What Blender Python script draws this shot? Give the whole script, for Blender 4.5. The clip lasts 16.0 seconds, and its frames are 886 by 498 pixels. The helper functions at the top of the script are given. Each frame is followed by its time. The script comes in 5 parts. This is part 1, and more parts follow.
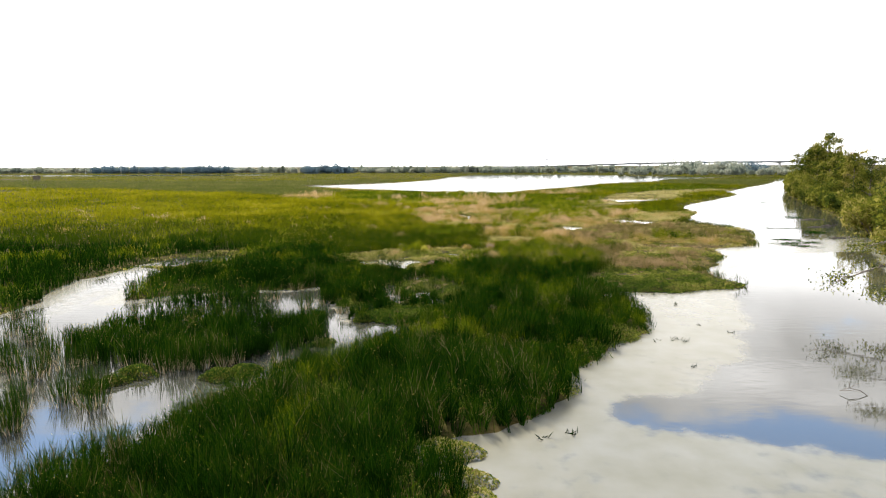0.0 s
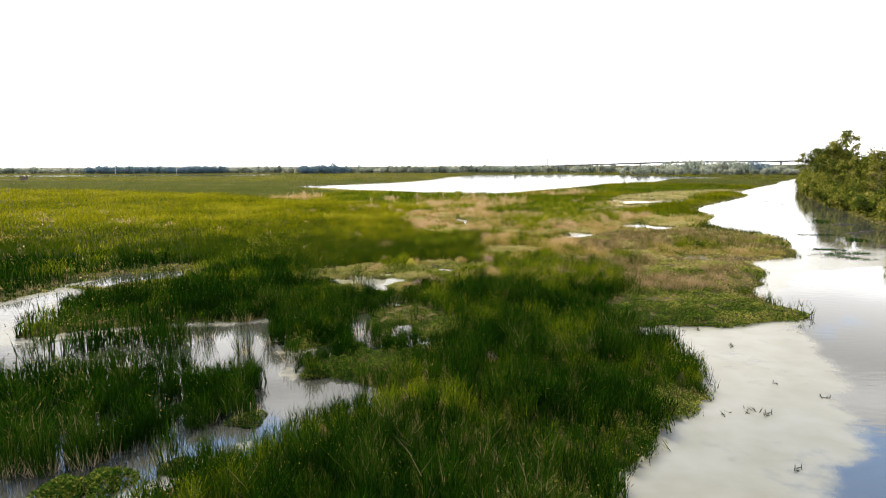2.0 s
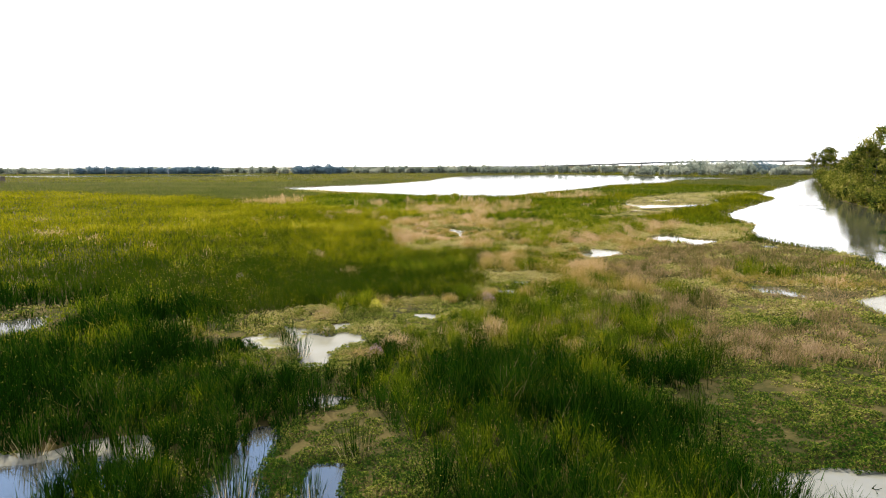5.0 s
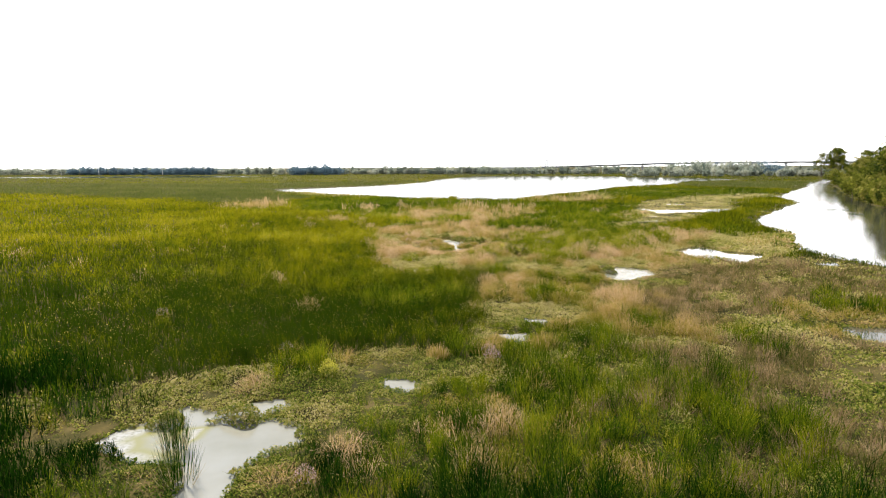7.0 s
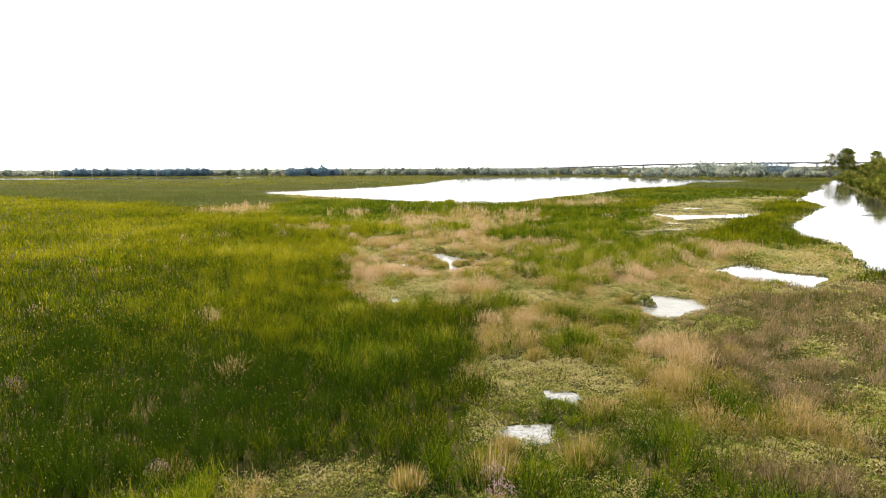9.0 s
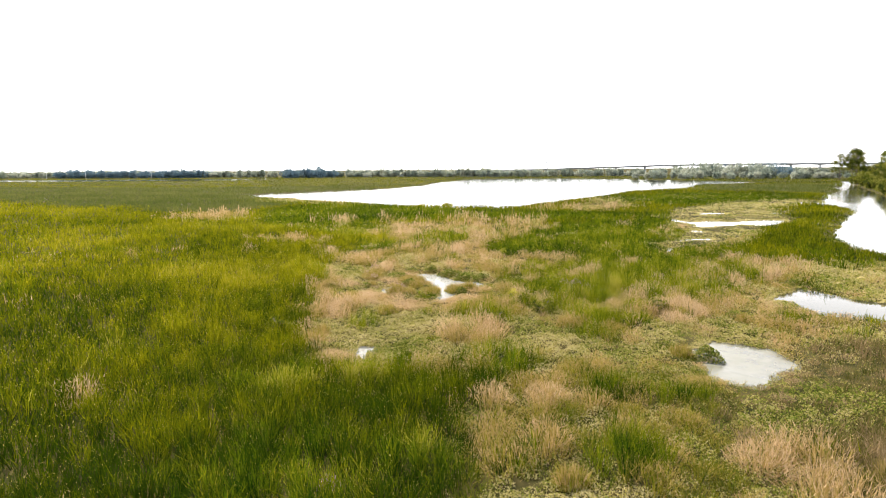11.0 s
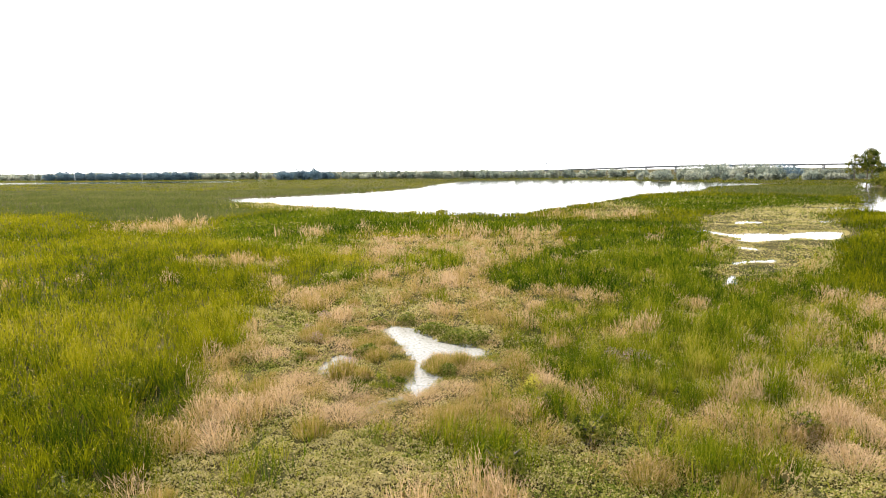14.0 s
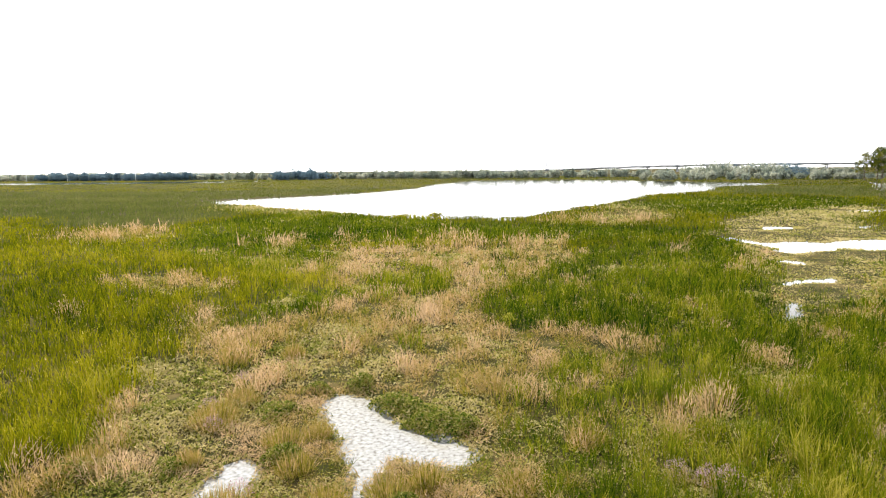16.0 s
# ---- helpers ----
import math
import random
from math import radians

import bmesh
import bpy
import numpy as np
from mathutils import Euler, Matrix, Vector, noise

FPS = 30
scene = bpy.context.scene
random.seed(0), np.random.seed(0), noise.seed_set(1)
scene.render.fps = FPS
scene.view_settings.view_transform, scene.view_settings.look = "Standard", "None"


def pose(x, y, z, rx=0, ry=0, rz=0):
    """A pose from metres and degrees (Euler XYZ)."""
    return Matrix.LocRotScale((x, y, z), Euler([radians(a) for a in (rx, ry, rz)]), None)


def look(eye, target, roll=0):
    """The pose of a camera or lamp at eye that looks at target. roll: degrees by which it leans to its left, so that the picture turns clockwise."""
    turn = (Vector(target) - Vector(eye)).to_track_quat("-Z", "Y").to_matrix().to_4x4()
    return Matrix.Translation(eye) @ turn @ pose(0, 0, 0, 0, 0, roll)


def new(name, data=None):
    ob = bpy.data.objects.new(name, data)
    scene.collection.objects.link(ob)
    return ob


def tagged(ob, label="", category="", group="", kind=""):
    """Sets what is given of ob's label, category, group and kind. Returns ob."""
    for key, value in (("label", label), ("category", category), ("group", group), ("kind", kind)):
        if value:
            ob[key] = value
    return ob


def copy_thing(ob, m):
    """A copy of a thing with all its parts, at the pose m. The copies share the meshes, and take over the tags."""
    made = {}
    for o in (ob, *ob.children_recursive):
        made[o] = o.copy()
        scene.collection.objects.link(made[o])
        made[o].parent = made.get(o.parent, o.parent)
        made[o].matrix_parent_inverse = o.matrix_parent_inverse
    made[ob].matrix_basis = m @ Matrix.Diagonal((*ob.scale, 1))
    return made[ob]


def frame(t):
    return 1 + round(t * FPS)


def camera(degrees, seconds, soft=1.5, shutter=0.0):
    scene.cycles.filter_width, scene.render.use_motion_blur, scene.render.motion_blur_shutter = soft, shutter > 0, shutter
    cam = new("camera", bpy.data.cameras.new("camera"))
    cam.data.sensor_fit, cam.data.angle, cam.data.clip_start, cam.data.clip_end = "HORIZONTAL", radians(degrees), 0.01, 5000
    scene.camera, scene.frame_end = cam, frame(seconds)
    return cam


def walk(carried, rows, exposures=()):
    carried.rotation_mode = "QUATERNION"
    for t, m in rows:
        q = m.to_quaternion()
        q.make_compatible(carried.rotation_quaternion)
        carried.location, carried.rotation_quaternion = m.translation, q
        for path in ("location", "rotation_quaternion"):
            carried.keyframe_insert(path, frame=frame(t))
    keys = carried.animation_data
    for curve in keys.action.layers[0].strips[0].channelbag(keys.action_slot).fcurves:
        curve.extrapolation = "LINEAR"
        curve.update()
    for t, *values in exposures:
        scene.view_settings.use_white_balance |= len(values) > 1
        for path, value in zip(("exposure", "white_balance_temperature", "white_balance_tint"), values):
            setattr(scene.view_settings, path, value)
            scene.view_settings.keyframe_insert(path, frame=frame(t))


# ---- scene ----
cam = camera(72.2, 16.0, soft=1.1)
METRES, EYE, TILT, LEAN, TURN = 86.0, 8.9, 0.0, 0.0, 0.0
ROWS = [
    (0.0, 0.0, 0.0, 0.0, -0.03, -7.85, 0.23),
    (0.5, 0.0022, 0.025, -0.0002, -0.04, -7.85, 0.23),
    (1.0, 0.0046, 0.0517, -0.0005, -0.05, -7.85, 0.22),
    (1.5, 0.0071, 0.0798, -0.0008, -0.07, -7.85, 0.26),
    (2.0, 0.0095, 0.1091, -0.0009, -0.09, -7.87, 0.27),
    (2.5, 0.0121, 0.1395, -0.0013, -0.1, -7.86, 0.29),
    (3.0, 0.0145, 0.1705, -0.0014, -0.12, -7.87, 0.3),
    (3.5, 0.0168, 0.2021, -0.0017, -0.13, -7.88, 0.27),
    (4.0, 0.019, 0.2338, -0.0019, -0.14, -7.88, 0.28),
    (6.5, 0.0292, 0.3939, -0.0024, -0.22, -7.78, 0.3),
    (7.0, 0.0313, 0.4269, -0.0026, -0.22, -7.76, 0.28),
    (7.5, 0.0335, 0.4595, -0.0026, -0.24, -7.73, 0.31),
    (8.0, 0.0357, 0.4919, -0.0026, -0.23, -7.7, 0.3),
    (8.5, 0.0377, 0.5241, -0.0024, -0.25, -7.69, 0.33),
    (9.0, 0.0398, 0.5562, -0.0025, -0.26, -7.67, 0.31),
    (11.5, 0.0503, 0.7128, -0.0018, -0.29, -7.52, 0.4),
    (12.0, 0.0519, 0.7443, -0.0013, -0.31, -7.5, 0.42),
    (12.5, 0.0536, 0.7761, -0.001, -0.32, -7.47, 0.43),
    (13.0, 0.0557, 0.8078, -0.0009, -0.33, -7.44, 0.44),
    (13.5, 0.0585, 0.8395, -0.0009, -0.33, -7.43, 0.48),
    (14.0, 0.0618, 0.8712, -0.0008, -0.33, -7.43, 0.48),
    (14.5, 0.0654, 0.9028, -0.001, -0.35, -7.42, 0.52),
    (15.0, 0.0692, 0.9342, -0.0011, -0.34, -7.42, 0.52),
    (15.5, 0.073, 0.9655, -0.0013, -0.33, -7.43, 0.53),
    (16.0, 0.0767, 0.9968, -0.0017, -0.34, -7.44, 0.55),
]
walk(cam, [(t, pose(0, 0, EYE, TILT, LEAN, TURN) @ pose(METRES * x, METRES * y, METRES * z, 90 + pitch, roll, yaw)) for t, x, y, z, yaw, pitch, roll in ROWS],
     exposures=[(0.0, 1.65), (4.0, 1.68), (6.5, 1.66), (7.5, 1.76), (9.0, 1.74), (11.5, 1.90), (16.0, 1.84)])


# ---- world, sun, exposure ----
SUN_UP, SUN_FROM = radians(47), radians(-27)      # height, and bearing clockwise from +y
CLOUD = 0.70


def make_world():
    world = bpy.data.worlds.new("summer_sky")
    scene.world = world
    world.use_nodes = True
    nt = world.node_tree
    nt.nodes.clear()
    n, link = nt.nodes.new, nt.links.new
    sky = n("ShaderNodeTexSky")
    sky.sky_type, sky.sun_disc = "NISHITA", False
    sky.sun_elevation, sky.sun_rotation = SUN_UP, SUN_FROM
    sky.air_density, sky.dust_density, sky.ozone_density = 1.0, 0.0, 3.0
    blue = n("ShaderNodeVectorMath")
    blue.operation = "SCALE"
    blue.inputs["Scale"].default_value = 0.14
    link(sky.outputs[0], blue.inputs[0])
    co = n("ShaderNodeTexCoord")
    sep = n("ShaderNodeSeparateXYZ")
    link(co.outputs["Generated"], sep.inputs[0])
    up = n("ShaderNodeMath")
    up.operation = "MAXIMUM"
    link(sep.outputs["Z"], up.inputs[0])
    up.inputs[1].default_value = 0.0
    lift = n("ShaderNodeMath")
    lift.operation = "ADD"
    link(up.outputs[0], lift.inputs[0])
    lift.inputs[1].default_value = 0.16
    dx, dy = n("ShaderNodeMath"), n("ShaderNodeMath")
    for d, axis in ((dx, "X"), (dy, "Y")):
        d.operation = "DIVIDE"
        link(sep.outputs[axis], d.inputs[0])
        link(lift.outputs[0], d.inputs[1])
    flat = n("ShaderNodeCombineXYZ")
    link(dx.outputs[0], flat.inputs[0])
    link(dy.outputs[0], flat.inputs[1])
    puffs = n("ShaderNodeTexNoise")
    puffs.inputs["Scale"].default_value = 1.7
    puffs.inputs["Detail"].default_value = 7.0
    puffs.inputs["Roughness"].default_value = 0.52
    link(flat.outputs[0], puffs.inputs["Vector"])
    # the cover closes towards the horizon
    low = n("ShaderNodeMapRange")
    link(sep.outputs["Z"], low.inputs["Value"])
    low.inputs["From Min"].default_value, low.inputs["From Max"].default_value = 0.30, 0.42
    low.inputs["To Min"].default_value, low.inputs["To Max"].default_value = 0.22, -0.02
    s = n("ShaderNodeMath")
    s.operation = "ADD"
    link(puffs.outputs["Fac"], s.inputs[0])
    link(low.outputs[0], s.inputs[1])
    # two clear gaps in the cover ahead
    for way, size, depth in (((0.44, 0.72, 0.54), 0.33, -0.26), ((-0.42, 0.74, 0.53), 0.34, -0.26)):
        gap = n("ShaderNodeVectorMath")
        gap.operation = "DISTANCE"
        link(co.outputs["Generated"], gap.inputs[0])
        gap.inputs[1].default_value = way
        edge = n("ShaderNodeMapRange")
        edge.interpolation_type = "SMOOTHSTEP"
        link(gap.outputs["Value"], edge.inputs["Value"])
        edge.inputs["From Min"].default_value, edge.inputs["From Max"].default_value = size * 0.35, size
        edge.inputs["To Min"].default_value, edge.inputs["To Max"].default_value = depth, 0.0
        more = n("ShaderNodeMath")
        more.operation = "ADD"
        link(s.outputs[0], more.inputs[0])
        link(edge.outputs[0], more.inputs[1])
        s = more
    cover = n("ShaderNodeMapRange")
    cover.interpolation_type = "SMOOTHSTEP"
    link(s.outputs[0], cover.inputs["Value"])
    cover.inputs["From Min"].default_value, cover.inputs["From Max"].default_value = 0.44, 0.54
    shade = n("ShaderNodeMapRange")
    link(puffs.outputs["Fac"], shade.inputs["Value"])
    shade.inputs["From Min"].default_value, shade.inputs["From Max"].default_value = 0.40, 0.75
    shade.inputs["To Min"].default_value, shade.inputs["To Max"].default_value = 0.50 * CLOUD, 1.55 * CLOUD
    haze = n("ShaderNodeMapRange")
    haze.interpolation_type = "SMOOTHSTEP"
    link(sep.outputs["Z"], haze.inputs["Value"])
    haze.inputs["From Min"].default_value, haze.inputs["From Max"].default_value = 0.06, 0.30
    haze.inputs["To Min"].default_value, haze.inputs["To Max"].default_value = 1.0, 0.0
    soft = n("ShaderNodeMix")
    link(haze.outputs[0], soft.inputs["Factor"])
    link(shade.outputs[0], soft.inputs["A"])
    soft.inputs["B"].default_value = 1.25 * CLOUD
    white = n("ShaderNodeCombineXYZ")
    tint = [n("ShaderNodeMath") for _ in range(3)]
    for i, k in enumerate((1.0, 0.985, 0.98)):
        tint[i].operation = "MULTIPLY"
        link(soft.outputs["Result"], tint[i].inputs[0])
        tint[i].inputs[1].default_value = k
        link(tint[i].outputs[0], white.inputs[i])
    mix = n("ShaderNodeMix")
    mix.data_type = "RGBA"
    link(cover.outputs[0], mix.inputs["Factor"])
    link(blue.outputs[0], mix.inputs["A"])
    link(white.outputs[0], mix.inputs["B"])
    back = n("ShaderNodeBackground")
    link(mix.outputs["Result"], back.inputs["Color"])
    out = n("ShaderNodeOutputWorld")
    link(back.outputs[0], out.inputs[0])


make_world()
sun = new("sun", bpy.data.lights.new("sun", "SUN"))
sun.data.energy, sun.data.angle, sun.data.color = 5.0, radians(1.0), (1.0, 0.94, 0.82)
to_sun = Vector((math.sin(SUN_FROM) * math.cos(SUN_UP), math.cos(SUN_FROM) * math.cos(SUN_UP), math.sin(SUN_UP)))
sun.matrix_world = look(to_sun * 200, (0, 0, 0))


# ---- materials ----
def material(name):
    m = bpy.data.materials.new(name)
    m.use_nodes = True
    m.node_tree.nodes.clear()
    return m, m.node_tree.nodes.new, m.node_tree.links.new


def ramp_node(n, stops):
    r = n("ShaderNodeValToRGB")
    r.color_ramp.elements[0].position, r.color_ramp.elements[0].color = stops[0][0], (*stops[0][1], 1)
    r.color_ramp.elements[1].position, r.color_ramp.elements[1].color = stops[-1][0], (*stops[-1][1], 1)
    for p, c in stops[1:-1]:
        r.color_ramp.elements.new(p).color = (*c, 1)
    return r


def noise_node(n, link, scale, detail=4.0, coords="position", stretch=None):
    t = n("ShaderNodeTexNoise")
    t.inputs["Scale"].default_value, t.inputs["Detail"].default_value = scale, detail
    if coords == "position":
        src = n("ShaderNodeNewGeometry").outputs["Position"]
    else:
        src = n("ShaderNodeTexCoord").outputs["Object"]
    if stretch:
        mp = n("ShaderNodeMapping")
        mp.inputs["Scale"].default_value = stretch
        link(src, mp.inputs["Vector"])
        src = mp.outputs[0]
    link(src, t.inputs["Vector"])
    return t


def leaf_material(name, stops, patch=0.12, thin=0.36, spread=0.35, rough=0.6, by_plant=0.0):
    """Leaves and blades: colour by plant (its tint can hold painted shade), by patch of the bed and by blade; light
    shines through them.
    """
    m, n, link = material(name)
    island = n("ShaderNodeNewGeometry")
    plant = n("ShaderNodeAttribute")
    plant.attribute_name = "tint"
    big = noise_node(n, link, patch, 3.0)
    a = n("ShaderNodeMath")
    a.operation = "MULTIPLY_ADD"
    link(island.outputs["Random Per Island"], a.inputs[0])
    a.inputs[1].default_value = spread
    link(plant.outputs["Fac"], a.inputs[2])
    b = n("ShaderNodeMath")
    b.operation = "MULTIPLY_ADD"
    link(big.outputs["Fac"], b.inputs[0])
    b.inputs[1].default_value = 0.5
    link(a.outputs[0], b.inputs[2])
    whole = n("ShaderNodeObjectInfo")
    w = n("ShaderNodeMath")
    w.operation = "MULTIPLY_ADD"
    link(whole.outputs["Random"], w.inputs[0])
    w.inputs[1].default_value = by_plant
    link(b.outputs[0], w.inputs[2])
    c = n("ShaderNodeMath")
    c.operation = "SUBTRACT"
    link(w.outputs[0], c.inputs[0])
    c.inputs[1].default_value = 0.25 + spread / 2 + by_plant / 2
    r = ramp_node(n, stops)
    link(c.outputs[0], r.inputs[0])
    d = n("ShaderNodeBsdfDiffuse")
    d.inputs["Roughness"].default_value = rough
    link(r.outputs[0], d.inputs["Color"])
    t = n("ShaderNodeBsdfTranslucent")
    link(r.outputs[0], t.inputs["Color"])
    mx = n("ShaderNodeMixShader")
    mx.inputs[0].default_value = thin
    link(d.outputs[0], mx.inputs[1])
    link(t.outputs[0], mx.inputs[2])
    o = n("ShaderNodeOutputMaterial")
    link(mx.outputs[0], o.inputs[0])
    return m


def plain_material(name, stops, scale, rough=0.8, bump=0.3, metal=0.0, fine=12.0, gloss=0.3):
    """A solid surface with stains at one scale and grain at a finer one."""
    m, n, link = material(name)
    t = noise_node(n, link, scale, 5.0)
    g = noise_node(n, link, scale * fine, 3.0)
    s = n("ShaderNodeMath")
    s.operation = "MULTIPLY_ADD"
    link(g.outputs["Fac"], s.inputs[0])
    s.inputs[1].default_value = 0.35
    link(t.outputs["Fac"], s.inputs[2])
    r = ramp_node(n, stops)
    link(s.outputs[0], r.inputs[0])
    d = n("ShaderNodeBsdfPrincipled")
    d.inputs["Roughness"].default_value, d.inputs["Metallic"].default_value = rough, metal
    d.inputs["Specular IOR Level"].default_value = gloss
    link(r.outputs[0], d.inputs["Base Color"])
    b = n("ShaderNodeBump")
    b.inputs["Strength"].default_value = bump
    link(g.outputs["Fac"], b.inputs["Height"])
    link(b.outputs[0], d.inputs["Normal"])
    o = n("ShaderNodeOutputMaterial")
    link(d.outputs[0], o.inputs[0])
    return m


def water_material():
    """Still marsh water: a clear sheet, and rafts of pale duckweed and scum where the attribute 'film' is high; the
    highest film is painted sky-white.
    """
    m, n, link = material("marsh_water")
    film = n("ShaderNodeAttribute")
    film.attribute_name = "film"
    coarse = noise_node(n, link, 0.22, 6.0, stretch=(1.0, 0.7, 1.0))
    fine = noise_node(n, link, 1.5, 8.0)
    s = n("ShaderNodeMath")
    s.operation = "MULTIPLY_ADD"
    link(coarse.outputs["Fac"], s.inputs[0])
    s.inputs[1].default_value = 0.5
    link(film.outputs["Fac"], s.inputs[2])
    s2 = n("ShaderNodeMath")
    s2.operation = "MULTIPLY_ADD"
    link(fine.outputs["Fac"], s2.inputs[0])
    s2.inputs[1].default_value = 0.45
    link(s.outputs[0], s2.inputs[2])
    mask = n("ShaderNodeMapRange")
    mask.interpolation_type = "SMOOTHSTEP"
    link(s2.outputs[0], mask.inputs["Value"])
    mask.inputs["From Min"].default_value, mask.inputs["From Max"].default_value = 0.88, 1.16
    rip = noise_node(n, link, 1.6, 4.0, stretch=(0.7, 1.5, 1.0))
    swell = noise_node(n, link, 0.09, 3.0)
    calm = n("ShaderNodeMapRange")
    link(swell.outputs["Fac"], calm.inputs["Value"])
    calm.inputs["From Min"].default_value, calm.inputs["From Max"].default_value = 0.42, 0.62
    calm.inputs["To Min"].default_value, calm.inputs["To Max"].default_value = 0.01, 0.05
    windy = n("ShaderNodeMapRange")
    link(film.outputs["Fac"], windy.inputs["Value"])
    windy.inputs["From Min"].default_value, windy.inputs["From Max"].default_value = -0.6, -0.3
    windy.inputs["To Min"].default_value, windy.inputs["To Max"].default_value = 0.10, 0.0
    stir = n("ShaderNodeMath")
    stir.operation = "ADD"
    link(windy.outputs[0], stir.inputs[0])
    link(calm.outputs[0], stir.inputs[1])
    b = n("ShaderNodeBump")
    b.inputs["Distance"].default_value = 0.12
    link(stir.outputs[0], b.inputs["Strength"])
    link(rip.outputs["Fac"], b.inputs["Height"])
    clear = n("ShaderNodeBsdfPrincipled")
    clear.inputs["Base Color"].default_value = (0.025, 0.025, 0.020, 1)
    clear.inputs["Roughness"].default_value = 0.04
    clear.inputs["IOR"].default_value = 1.65
    link(b.outputs[0], clear.inputs["Normal"])
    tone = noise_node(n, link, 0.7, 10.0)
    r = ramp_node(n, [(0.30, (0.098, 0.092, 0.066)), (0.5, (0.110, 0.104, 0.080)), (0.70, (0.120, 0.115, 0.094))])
    link(tone.outputs["Fac"], r.inputs[0])
    rim = n("ShaderNodeMapRange")
    link(film.outputs["Fac"], rim.inputs["Value"])
    rim.inputs["From Min"].default_value, rim.inputs["From Max"].default_value = 0.92, 1.12
    weed = n("ShaderNodeMix")
    weed.data_type = "RGBA"
    link(rim.outputs[0], weed.inputs["Factor"])
    link(r.outputs[0], weed.inputs["A"])
    weed.inputs["B"].default_value = (0.095, 0.085, 0.018, 1)
    # pool scum whitened in colour, in place of the bright sky it reflects
    pool_white = n("ShaderNodeMapRange")
    link(film.outputs["Fac"], pool_white.inputs["Value"])
    pool_white.inputs["From Min"].default_value, pool_white.inputs["From Max"].default_value = 1.15, 1.3
    speck = noise_node(n, link, 7.0, 8.0)
    white_scum = ramp_node(n, [(0.34, (0.080, 0.072, 0.056)), (0.44, (0.140, 0.132, 0.114)), (0.62, (0.190, 0.183, 0.168))])
    link(speck.outputs["Fac"], white_scum.inputs[0])
    bleached = n("ShaderNodeMix")
    bleached.data_type = "RGBA"
    link(pool_white.outputs[0], bleached.inputs["Factor"])
    link(weed.outputs["Result"], bleached.inputs["A"])
    link(white_scum.outputs[0], bleached.inputs["B"])
    scum = n("ShaderNodeBsdfPrincipled")
    link(bleached.outputs["Result"], scum.inputs["Base Color"])
    scum.inputs["Roughness"].default_value = 0.20
    scum.inputs["IOR"].default_value = 1.33
    scum.inputs["Specular IOR Level"].default_value = 0.3
    fb = n("ShaderNodeBump")
    fb.inputs["Strength"].default_value, fb.inputs["Distance"].default_value = 0.15, 0.02
    link(fine.outputs["Fac"], fb.inputs["Height"])
    link(fb.outputs[0], scum.inputs["Normal"])
    mx = n("ShaderNodeMixShader")
    link(mask.outputs[0], mx.inputs[0])
    link(clear.outputs[0], mx.inputs[1])
    link(scum.outputs[0], mx.inputs[2])
    o = n("ShaderNodeOutputMaterial")
    link(mx.outputs[0], o.inputs[0])
    return m


MUD = plain_material("wet_mud_and_litter", [(0.35, (0.010, 0.011, 0.003)), (0.6, (0.022, 0.021, 0.006)), (0.85, (0.060, 0.045, 0.016))], 0.6, 0.95, 0.5, gloss=0.02)
WATER = water_material()
SEDGE = leaf_material("sedge_leaf", [(0.0, (0.020, 0.036, 0.002)), (0.4, (0.112, 0.118, 0.003)), (0.7, (0.205, 0.182, 0.004)), (1.0, (0.30, 0.25, 0.03))], spread=0.5)
CATTAIL = leaf_material("cattail_leaf", [(0.0, (0.004, 0.014, 0.001)), (0.45, (0.009, 0.032, 0.002)), (0.75, (0.036, 0.070, 0.004)), (0.93, (0.060, 0.060, 0.012)), (1.0, (0.16, 0.13, 0.06))], spread=0.65, thin=0.15)
GREEN = leaf_material("grass_leaf", [(0.0, (0.011, 0.030, 0.002)), (0.45, (0.086, 0.114, 0.004)), (0.8, (0.190, 0.178, 0.008)), (1.0, (0.29, 0.25, 0.04))], spread=0.65)
BROWN = leaf_material("brown_sedge_leaf", [(0.0, (0.040, 0.052, 0.008)), (0.35, (0.115, 0.092, 0.028)), (0.65, (0.205, 0.140, 0.066)), (1.0, (0.31, 0.215, 0.125))], spread=0.6)
# darker and greyer than the sedge, to put cloud shade on the far belts
SHADED_RUSH = leaf_material("shaded_rush_leaf", [(0.0, (0.045, 0.060, 0.012)), (0.5, (0.080, 0.092, 0.020)), (1.0, (0.150, 0.140, 0.045))], spread=0.4)
DRY = leaf_material("dry_grass_leaf", [(0.0, (0.070, 0.088, 0.006)), (0.25, (0.170, 0.145, 0.014)), (0.5, (0.265, 0.190, 0.050)), (0.75, (0.350, 0.232, 0.100)), (1.0, (0.43, 0.30, 0.17))], spread=0.5)
BROAD = leaf_material("smartweed_leaf", [(0.0, (0.018, 0.048, 0.005)), (0.4, (0.125, 0.150, 0.018)), (0.75, (0.285, 0.248, 0.060)), (1.0, (0.40, 0.33, 0.15))], spread=0.8, rough=0.85)
HEADS = leaf_material("seed_head", [(0.0, (0.20, 0.16, 0.03)), (1.0, (0.42, 0.35, 0.10))])
STRAW = leaf_material("dead_stalk", [(0.0, (0.16, 0.12, 0.06)), (1.0, (0.46, 0.37, 0.22))])
PINK = leaf_material("loosestrife_flower", [(0.0, (0.26, 0.17, 0.14)), (1.0, (0.46, 0.30, 0.34))])
YELLOW = leaf_material("yellow_flower", [(0.0, (0.28, 0.27, 0.03)), (1.0, (0.46, 0.40, 0.06))])
